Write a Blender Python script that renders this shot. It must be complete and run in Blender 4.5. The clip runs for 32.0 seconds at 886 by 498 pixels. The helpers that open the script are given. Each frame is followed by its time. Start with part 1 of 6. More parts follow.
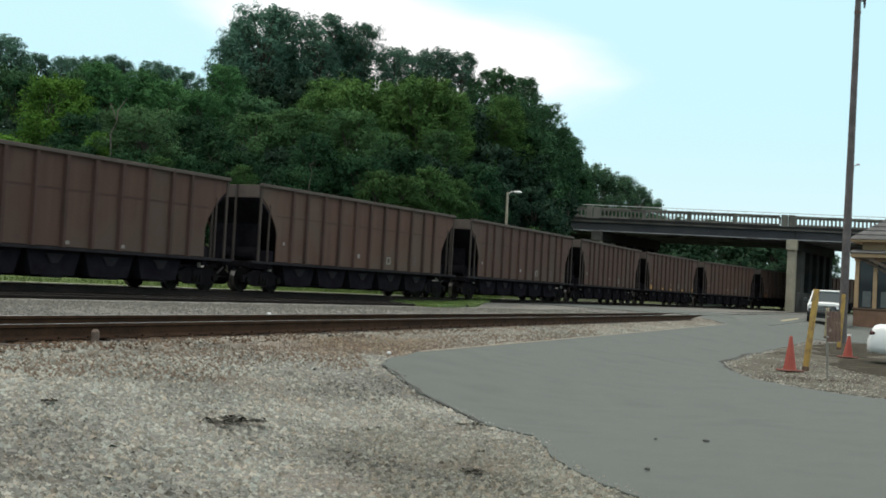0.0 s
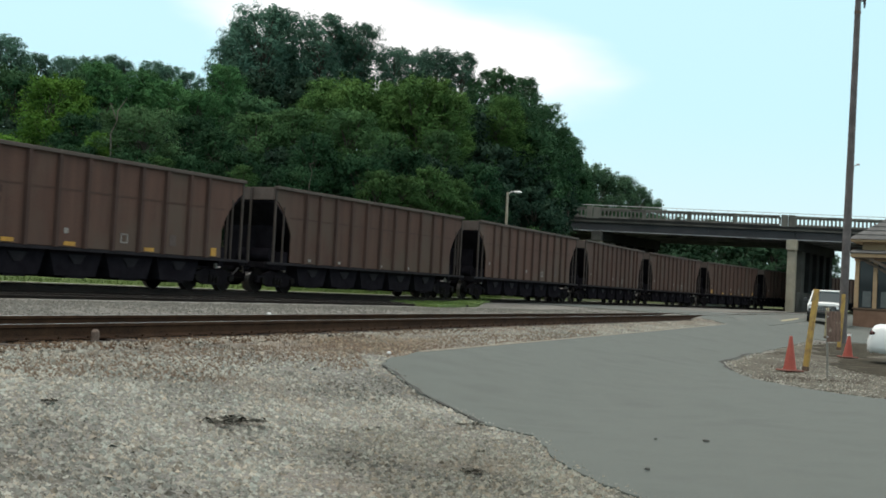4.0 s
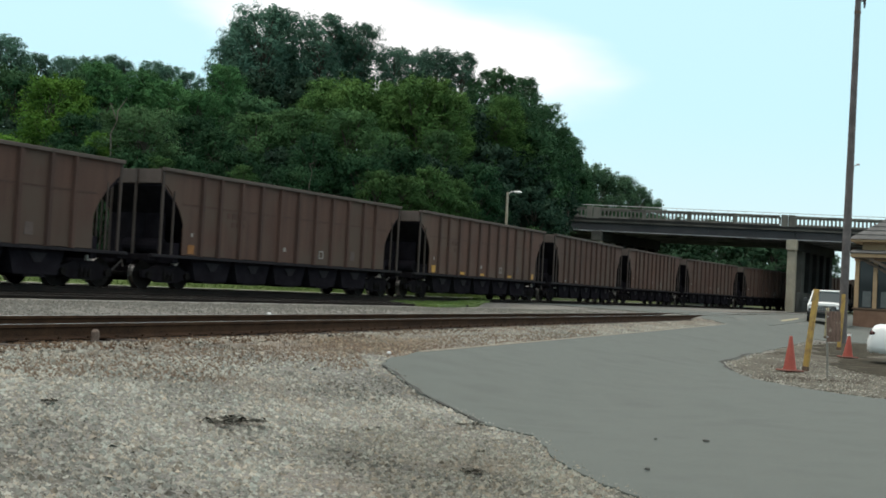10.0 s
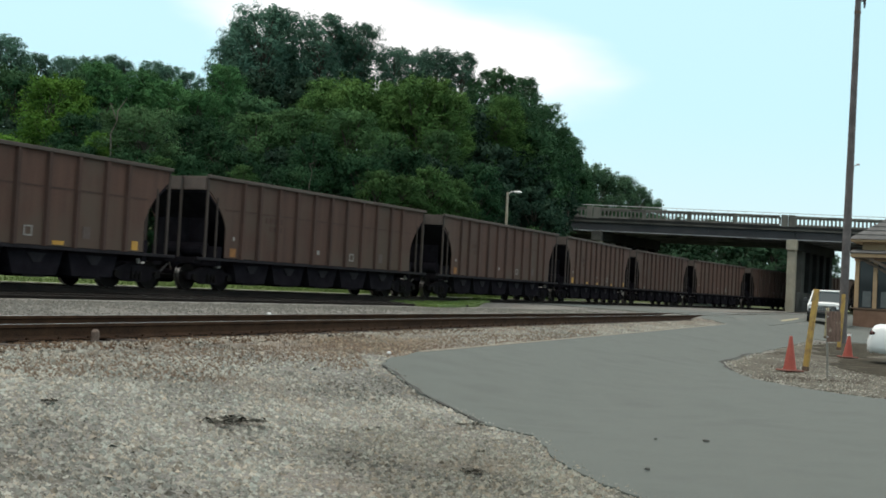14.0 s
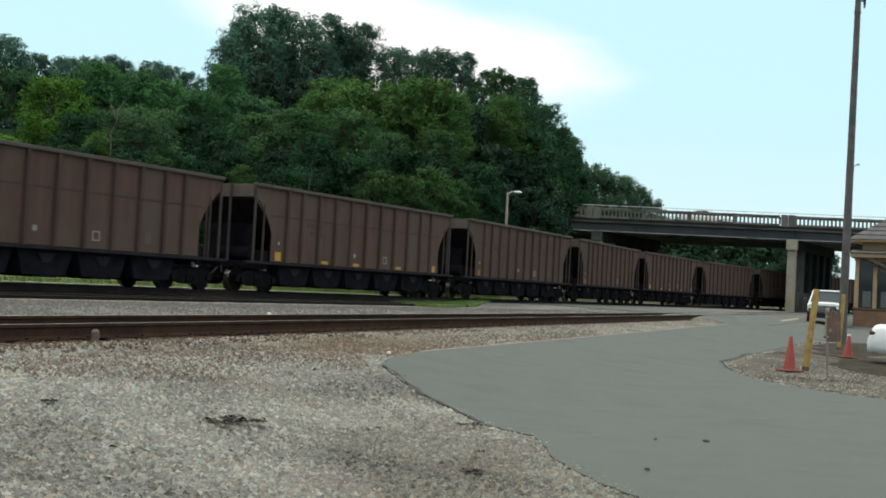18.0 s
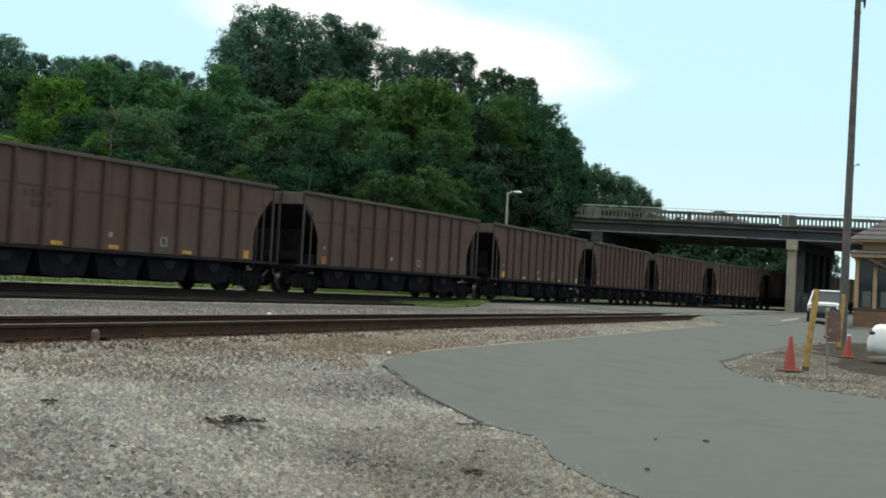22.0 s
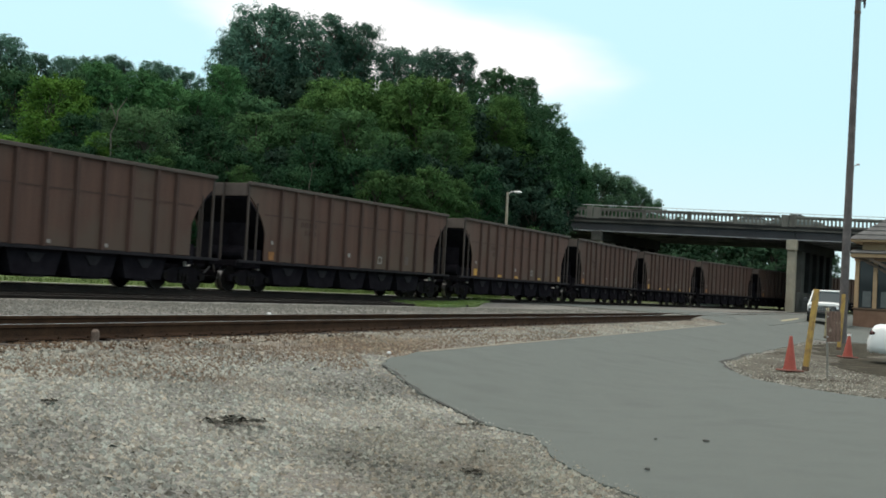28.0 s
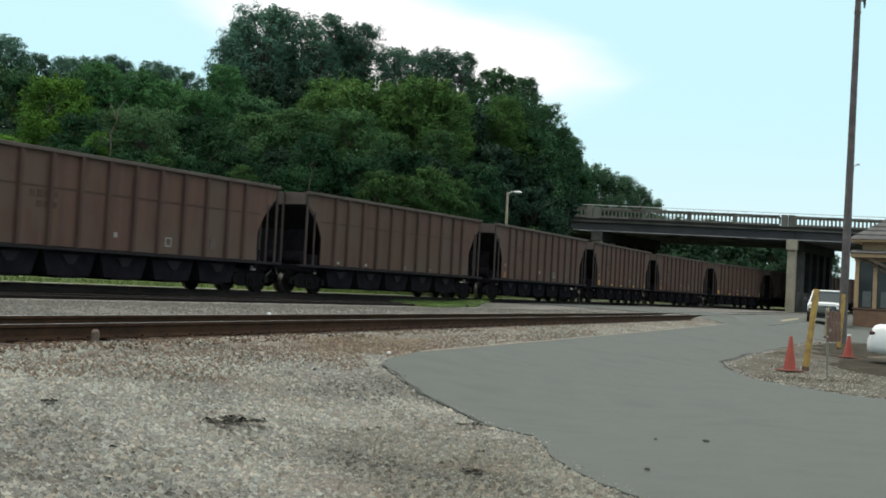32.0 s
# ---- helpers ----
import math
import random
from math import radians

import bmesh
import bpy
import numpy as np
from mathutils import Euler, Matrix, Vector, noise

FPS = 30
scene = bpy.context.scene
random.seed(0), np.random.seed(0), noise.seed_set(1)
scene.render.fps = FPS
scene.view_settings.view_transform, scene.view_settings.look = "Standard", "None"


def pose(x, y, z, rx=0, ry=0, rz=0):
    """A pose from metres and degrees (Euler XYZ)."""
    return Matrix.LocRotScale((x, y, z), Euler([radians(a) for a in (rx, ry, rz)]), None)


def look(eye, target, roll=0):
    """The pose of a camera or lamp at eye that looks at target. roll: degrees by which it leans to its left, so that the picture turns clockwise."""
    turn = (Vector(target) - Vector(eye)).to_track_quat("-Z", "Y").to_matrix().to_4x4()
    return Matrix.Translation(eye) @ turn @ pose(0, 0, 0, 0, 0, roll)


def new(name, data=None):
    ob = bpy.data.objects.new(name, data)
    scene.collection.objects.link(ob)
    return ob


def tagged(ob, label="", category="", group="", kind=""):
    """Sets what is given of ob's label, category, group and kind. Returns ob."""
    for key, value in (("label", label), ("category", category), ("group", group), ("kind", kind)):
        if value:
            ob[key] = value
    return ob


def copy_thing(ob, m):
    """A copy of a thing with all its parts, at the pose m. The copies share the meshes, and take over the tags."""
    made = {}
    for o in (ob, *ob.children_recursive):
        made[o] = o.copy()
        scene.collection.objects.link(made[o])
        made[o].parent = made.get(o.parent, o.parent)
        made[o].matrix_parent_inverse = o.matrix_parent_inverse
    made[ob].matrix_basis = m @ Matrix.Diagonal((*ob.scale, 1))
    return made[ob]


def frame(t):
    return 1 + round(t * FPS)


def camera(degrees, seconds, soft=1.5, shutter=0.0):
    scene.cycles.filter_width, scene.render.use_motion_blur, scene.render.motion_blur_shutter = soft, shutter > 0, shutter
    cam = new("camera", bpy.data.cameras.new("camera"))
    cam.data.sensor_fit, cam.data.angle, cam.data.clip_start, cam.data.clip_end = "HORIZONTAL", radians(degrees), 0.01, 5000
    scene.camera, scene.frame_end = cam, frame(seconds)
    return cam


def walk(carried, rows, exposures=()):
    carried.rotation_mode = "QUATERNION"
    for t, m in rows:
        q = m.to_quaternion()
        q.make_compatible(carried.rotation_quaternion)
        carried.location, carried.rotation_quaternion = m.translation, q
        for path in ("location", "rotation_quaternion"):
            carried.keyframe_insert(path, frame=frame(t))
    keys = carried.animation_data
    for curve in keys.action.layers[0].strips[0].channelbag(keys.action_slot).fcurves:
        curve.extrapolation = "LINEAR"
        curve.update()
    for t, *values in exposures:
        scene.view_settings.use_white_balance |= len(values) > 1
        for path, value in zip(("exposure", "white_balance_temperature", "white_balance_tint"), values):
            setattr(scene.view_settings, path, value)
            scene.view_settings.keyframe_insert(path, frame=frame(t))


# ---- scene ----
cam = camera(40.06, 32.0, soft=1.7, shutter=0.5)
EYE = (0.0, 0.0, 1.4)
STAND = look(EYE, (0.0, 100.0, 1.4 + 2.94), 3.13)
walk(cam, [(0.0, STAND), (32.0, STAND)], exposures=[(0.0, 0.0), (32.0, 0.0)])

# ---- world and sun: bright hazy summer sky ----
world = bpy.data.worlds.new("sky")
scene.world = world
world.use_nodes = True
wn, wl = world.node_tree.nodes, world.node_tree.links
wn.clear()
SUN_ELEV, SUN_AZ = radians(64), radians(300)
sky = wn.new("ShaderNodeTexSky")
sky.sky_type = "NISHITA"
sky.sun_disc = False
sky.sun_elevation, sky.sun_rotation = SUN_ELEV, SUN_AZ
sky.air_density, sky.dust_density, sky.ozone_density = 1.0, 2.5, 1.5
coord = wn.new("ShaderNodeTexCoord")
axes = wn.new("ShaderNodeSeparateXYZ")
wl.new(coord.outputs["Generated"], axes.inputs[0])


def calc(op, a, b=0.0, c=0.0):
    n = wn.new("ShaderNodeMath")
    n.operation = op
    for k, v in enumerate((a, b, c)):
        if isinstance(v, (int, float)):
            n.inputs[k].default_value = v
        else:
            wl.new(v, n.inputs[k])
    return n.outputs[0]


def span(value, lo, hi, to_lo=0.0, to_hi=1.0):
    n = wn.new("ShaderNodeMapRange")
    n.interpolation_type = "SMOOTHSTEP"
    for k, v in (("From Min", lo), ("From Max", hi), ("To Min", to_lo), ("To Max", to_hi)):
        n.inputs[k].default_value = v
    wl.new(value, n.inputs["Value"])
    return n.outputs["Result"]


def blend(fac, a, b):
    n = wn.new("ShaderNodeMix")
    n.data_type = "RGBA"
    for k, v in ((0, fac), (6, a), (7, b)):
        if isinstance(v, (int, float)):
            n.inputs[k].default_value = v
        elif isinstance(v, tuple):
            n.inputs[k].default_value = (*v, 1)
        else:
            wl.new(v, n.inputs[k])
    return n.outputs[2]


stretch = wn.new("ShaderNodeMapping")
stretch.inputs["Scale"].default_value = (2.2, 1.2, 7.0)
wl.new(coord.outputs["Generated"], stretch.inputs["Vector"])
wisps = wn.new("ShaderNodeTexNoise")
wisps.inputs["Scale"].default_value = 3.2
wisps.inputs["Detail"].default_value = 4.0
wisps.inputs["Roughness"].default_value = 0.45
wl.new(stretch.outputs["Vector"], wisps.inputs["Vector"])
haze = blend(0.86, sky.outputs["Color"], blend(span(axes.outputs["Z"], 0.0, 0.16), (8.5, 10.6, 10.9), (6.9, 10.4, 11.3)))
# one long cloud above the woods, and a white hazy vault overhead
ahead = span(axes.outputs["Y"], 0.3, 0.6)
u = calc("MULTIPLY_ADD", axes.outputs["X"], 1.0, 0.035)
v = calc("MULTIPLY_ADD", axes.outputs["Z"], 1.0, -0.187)
v = calc("MULTIPLY_ADD", u, 0.12, v)
far_off = calc("ADD", calc("POWER", calc("MULTIPLY", u, 1 / 0.16), 2.0), calc("POWER", calc("MULTIPLY", v, 1 / 0.046), 2.0))
far_off = calc("ADD", far_off, calc("MULTIPLY_ADD", wisps.outputs["Fac"], -1.6, 0.8))
cloud = calc("MULTIPLY", span(far_off, 1.5, 0.25), ahead)
vault = span(axes.outputs["Z"], 0.30, 0.62)
white = blend(cloud, blend(vault, haze, (13.6, 13.2, 12.7)), (11.6, 11.6, 11.6))
back = wn.new("ShaderNodeBackground")
back.inputs["Strength"].default_value = 0.1
wl.new(white, back.inputs["Color"])
wout = wn.new("ShaderNodeOutputWorld")
wl.new(back.outputs["Background"], wout.inputs["Surface"])

sun = new("sun", bpy.data.lights.new("sun", "SUN"))
sun.data.energy, sun.data.angle, sun.data.color = 1.4, radians(18), (1.0, 0.93, 0.80)
sun_way = Vector((math.sin(SUN_AZ) * math.cos(SUN_ELEV), math.cos(SUN_AZ) * math.cos(SUN_ELEV), math.sin(SUN_ELEV)))
sun.matrix_basis = look(sun_way * 50, (0, 0, 0))


# ---- materials ----
def surface(name, dark, light, rough=0.8, scale=6.0, fine=60.0, bump=0.2, metal=0.0, rand=0.0, spread=(0.35, 0.65), stain=None, stain_scale=0.6, stain_at=0.58, streak=False, spec=0.5):
    """Two-scale noise between two colours, fine relief, optional stains and per-object tint."""
    m = bpy.data.materials.new(name)
    m.use_nodes = True
    n, l = m.node_tree.nodes, m.node_tree.links
    b = n["Principled BSDF"]
    b.inputs["Roughness"].default_value, b.inputs["Metallic"].default_value = rough, metal
    b.inputs["Specular IOR Level"].default_value = spec
    tc = n.new("ShaderNodeTexCoord")
    big, small = n.new("ShaderNodeTexNoise"), n.new("ShaderNodeTexNoise")
    run = tc.outputs["Object"]
    if streak:
        pull = n.new("ShaderNodeMapping")
        pull.inputs["Scale"].default_value = (5.0, 5.0, 0.55)
        l.new(run, pull.inputs["Vector"])
        run = pull.outputs["Vector"]
    for t, s, d in ((big, scale, 4.0), (small, fine, 3.0)):
        t.inputs["Scale"].default_value, t.inputs["Detail"].default_value = s, d
        l.new(run if t is big else tc.outputs["Object"], t.inputs["Vector"])
    add = n.new("ShaderNodeMath")
    add.operation = "MULTIPLY_ADD"
    add.inputs[1].default_value = 0.5
    half = n.new("ShaderNodeMath")
    half.operation = "MULTIPLY"
    half.inputs[1].default_value = 0.5
    l.new(big.outputs["Fac"], half.inputs[0])
    l.new(small.outputs["Fac"], add.inputs[0])
    l.new(half.outputs[0], add.inputs[2])
    ramp = n.new("ShaderNodeValToRGB")
    ramp.color_ramp.elements[0].position, ramp.color_ramp.elements[1].position = spread
    ramp.color_ramp.elements[0].color, ramp.color_ramp.elements[1].color = (*dark, 1), (*light, 1)
    l.new(add.outputs[0], ramp.inputs["Fac"])
    out = ramp.outputs["Color"]
    if stain:
        spot = n.new("ShaderNodeTexNoise")
        spot.inputs["Scale"].default_value, spot.inputs["Detail"].default_value = stain_scale, 6.0
        l.new(tc.outputs["Object"], spot.inputs["Vector"])
        cut = n.new("ShaderNodeMapRange")
        cut.inputs["From Min"].default_value, cut.inputs["From Max"].default_value = stain_at - 0.08, stain_at + 0.1
        l.new(spot.outputs["Fac"], cut.inputs["Value"])
        mix = n.new("ShaderNodeMix")
        mix.data_type = "RGBA"
        mix.inputs[7].default_value = (*stain, 1)
        l.new(cut.outputs["Result"], mix.inputs[0])
        l.new(out, mix.inputs[6])
        out = mix.outputs[2]
    if rand:
        info = n.new("ShaderNodeObjectInfo")
        tone = n.new("ShaderNodeMapRange")
        tone.inputs["To Min"].default_value, tone.inputs["To Max"].default_value = 1 - rand, 1 + rand
        l.new(info.outputs["Random"], tone.inputs["Value"])
        hsv = n.new("ShaderNodeHueSaturation")
        l.new(tone.outputs["Result"], hsv.inputs["Value"])
        l.new(out, hsv.inputs["Color"])
        out = hsv.outputs["Color"]
    l.new(out, b.inputs["Base Color"])
    if bump:
        bp = n.new("ShaderNodeBump")
        bp.inputs["Strength"].default_value, bp.inputs["Distance"].default_value = bump, 0.02
        l.new(small.outputs["Fac"], bp.inputs["Height"])
        l.new(bp.outputs["Normal"], b.inputs["Normal"])
    return m


def gravel_material(name, dark, light, rust, loose=False):
    """Crushed stone: single stones by cells, soft patches, and a rust-brown band along the near track."""
    m = bpy.data.materials.new(name)
    m.use_nodes = True
    n, l = m.node_tree.nodes, m.node_tree.links
    b = n["Principled BSDF"]
    b.inputs["Roughness"].default_value = 0.95
    tc = n.new("ShaderNodeTexCoord")
    cell = n.new("ShaderNodeTexVoronoi")
    cell.inputs["Scale"].default_value = 22.0
    patch, grit, wide = (n.new("ShaderNodeTexNoise") for _ in range(3))
    for t, s, d in ((patch, 0.6, 7.0), (grit, 70.0, 2.0), (wide, 0.8, 6.0)):
        t.inputs["Scale"].default_value, t.inputs["Detail"].default_value = s, d
        l.new(tc.outputs["Object"], t.inputs["Vector"])
    l.new(tc.outputs["Object"], cell.inputs["Vector"])

    def mathn(op, a, c, d=0.0):
        k = n.new("ShaderNodeMath")
        k.operation = op
        for i, v in enumerate((a, c, d)):
            if isinstance(v, (int, float)):
                k.inputs[i].default_value = v
            else:
                l.new(v, k.inputs[i])
        return k.outputs[0]
    sep = n.new("ShaderNodeSeparateColor")
    l.new(cell.outputs["Color"], sep.inputs[0])
    single = sep.outputs[0]
    if loose:
        geo = n.new("ShaderNodeNewGeometry")
        single = geo.outputs["Random Per Island"]
    tone = mathn("ADD", mathn("MULTIPLY", single, 0.42), mathn("MULTIPLY_ADD", patch.outputs["Fac"], 0.86, -0.10))
    tone = mathn("MULTIPLY_ADD", grit.outputs["Fac"], 0.25, tone)
    ramp = n.new("ShaderNodeValToRGB")
    ramp.color_ramp.elements[0].position, ramp.color_ramp.elements[1].position = 0.33, 0.86
    ramp.color_ramp.elements[0].color, ramp.color_ramp.elements[1].color = (*dark, 1), (*light, 1)
    l.new(tone, ramp.inputs["Fac"])
    shade = ramp.outputs["Color"]
    if loose:
        kinds = n.new("ShaderNodeValToRGB")
        kinds.color_ramp.elements[0].color, kinds.color_ramp.elements[1].color = (1.0, 0.89, 0.77, 1), (0.92, 0.98, 0.96, 1)
        grey = kinds.color_ramp.elements.new(0.4)
        grey.color = (0.99, 0.98, 0.94, 1)
        l.new(mathn("FRACT", mathn("MULTIPLY", single, 37.0), 0.0), kinds.inputs["Fac"])
        tint = n.new("ShaderNodeMix")
        tint.data_type, tint.blend_type = "RGBA", "MULTIPLY"
        tint.inputs[0].default_value = 1.0
        l.new(shade, tint.inputs[6])
        l.new(kinds.outputs["Color"], tint.inputs[7])
        shade = tint.outputs[2]
    dot = n.new("ShaderNodeVectorMath")
    dot.operation = "DOT_PRODUCT"
    dot.inputs[1].default_value = (0.9268, -0.3756, 0)
    l.new(tc.outputs["Object"], dot.inputs[0])
    d = mathn("ADD", dot.outputs["Value"], 9.345)
    near_rail = n.new("ShaderNodeMapRange")
    near_rail.interpolation_type = "SMOOTHSTEP"
    near_rail.inputs["From Min"].default_value, near_rail.inputs["From Max"].default_value = 2.6, 0.4
    l.new(d, near_rail.inputs["Value"])
    beyond = n.new("ShaderNodeMapRange")
    beyond.interpolation_type = "SMOOTHSTEP"
    beyond.inputs["From Min"].default_value, beyond.inputs["From Max"].default_value = -2.9, -1.9
    l.new(d, beyond.inputs["Value"])
    band = mathn("MULTIPLY", near_rail.outputs["Result"], beyond.outputs["Result"])
    cut = n.new("ShaderNodeMapRange")
    cut.inputs["From Min"].default_value, cut.inputs["From Max"].default_value = 0.54, 0.84
    l.new(mathn("MULTIPLY_ADD", band, 0.2, wide.outputs["Fac"]), cut.inputs["Value"])
    mix = n.new("ShaderNodeMix")
    mix.data_type = "RGBA"
    mix.inputs[7].default_value = (*rust, 1)


    def blob(x, y, turn, rx, ry):
        """A ragged oval round a place on the ground: 1 inside, 0 outside."""
        at = n.new("ShaderNodeMapping")
        at.vector_type = "TEXTURE"
        at.inputs["Location"].default_value, at.inputs["Rotation"].default_value, at.inputs["Scale"].default_value = (x, y, 0), (0, 0, math.radians(turn)), (rx, ry, 1000)
        l.new(tc.outputs["Object"], at.inputs["Vector"])
        far = n.new("ShaderNodeVectorMath")
        far.operation = "LENGTH"
        l.new(at.outputs["Vector"], far.inputs[0])
        edge = n.new("ShaderNodeMapRange")
        edge.interpolation_type = "SMOOTHSTEP"
        edge.inputs["From Min"].default_value, edge.inputs["From Max"].default_value = 1.25, 0.45
        l.new(mathn("MULTIPLY_ADD", mathn("SUBTRACT", wide.outputs["Fac"], 0.5), 1.6, far.outputs["Value"]), edge.inputs["Value"])
        return edge.outputs["Result"]
    l.new(mathn("MULTIPLY", cut.outputs["Result"], 0.62), mix.inputs[0])
    l.new(shade, mix.inputs[6])
    top = mix.outputs[2]
    for spot, colour in ((blob(0.45, 8.9, 8, 1.35, 3.4), (0.70, 0.69, 0.66)), (blob(-1.0, 18.3, -22, 0.8, 3.2), (0.76, 0.63, 0.53))):
        dirt = n.new("ShaderNodeMix")
        dirt.data_type, dirt.blend_type = "RGBA", "MULTIPLY"
        dirt.inputs[7].default_value = (*colour, 1)
        l.new(spot, dirt.inputs[0])
        l.new(top, dirt.inputs[6])
        top = dirt.outputs[2]
    l.new(top, b.inputs["Base Color"])
    bp = n.new("ShaderNodeBump")
    bp.inputs["Strength"].default_value, bp.inputs["Distance"].default_value = 0.25, 0.02
    l.new(mathn("MULTIPLY_ADD", cell.outputs["Distance"], -6.0, grit.outputs["Fac"]), bp.inputs["Height"])
    l.new(bp.outputs["Normal"], b.inputs["Normal"])
    return m


def leaf_material(name, dark, light, glow=0.25):
    m = bpy.data.materials.new(name)
    m.use_nodes = True
    n, l = m.node_tree.nodes, m.node_tree.links
    b = n["Principled BSDF"]
    b.inputs["Roughness"].default_value = 0.8
    b.inputs["Specular IOR Level"].default_value = 0.06
    geo = n.new("ShaderNodeNewGeometry")
    tc = n.new("ShaderNodeTexCoord")
    noi = n.new("ShaderNodeTexNoise")
    noi.inputs["Scale"].default_value, noi.inputs["Detail"].default_value = 0.55, 3.0
    l.new(tc.outputs["Object"], noi.inputs["Vector"])
    add = n.new("ShaderNodeMath")
    add.operation = "MULTIPLY_ADD"
    add.inputs[1].default_value, add.inputs[2].default_value = 0.18, 0.09
    l.new(geo.outputs["Random Per Island"], add.inputs[0])
    tot = n.new("ShaderNodeMath")
    l.new(add.outputs[0], tot.inputs[0])
    l.new(noi.outputs["Fac"], tot.inputs[1])
    ramp = n.new("ShaderNodeValToRGB")
    ramp.color_ramp.elements[0].position, ramp.color_ramp.elements[1].position = 0.35, 1.0
    ramp.color_ramp.elements[0].color, ramp.color_ramp.elements[1].color = (*dark, 1), (*light, 1)
    l.new(tot.outputs[0], ramp.inputs["Fac"])
    info = n.new("ShaderNodeObjectInfo")
    tone = n.new("ShaderNodeMapRange")
    tone.inputs["To Min"].default_value, tone.inputs["To Max"].default_value = 0.8, 1.2
    l.new(info.outputs["Random"], tone.inputs["Value"])
    hsv = n.new("ShaderNodeHueSaturation")
    l.new(tone.outputs["Result"], hsv.inputs["Value"])
    l.new(ramp.outputs["Color"], hsv.inputs["Color"])
    l.new(hsv.outputs["Color"], b.inputs["Base Color"])
    tr = n.new("ShaderNodeBsdfTranslucent")
    l.new(hsv.outputs["Color"], tr.inputs["Color"])
    mx = n.new("ShaderNodeMixShader")
    mx.inputs[0].default_value = glow
    l.new(b.outputs["BSDF"], mx.inputs[1])
    l.new(tr.outputs["BSDF"], mx.inputs[2])
    l.new(mx.outputs["Shader"], n["Material Output"].inputs["Surface"])
    return m


def glass_material(name, tint, rough=0.05):
    m = bpy.data.materials.new(name)
    m.use_nodes = True
    b = m.node_tree.nodes["Principled BSDF"]
    b.inputs["Base Color"].default_value = (*tint, 1)
    b.inputs["Roughness"].default_value = rough
    b.inputs["Specular IOR Level"].default_value = 0.3
    return m


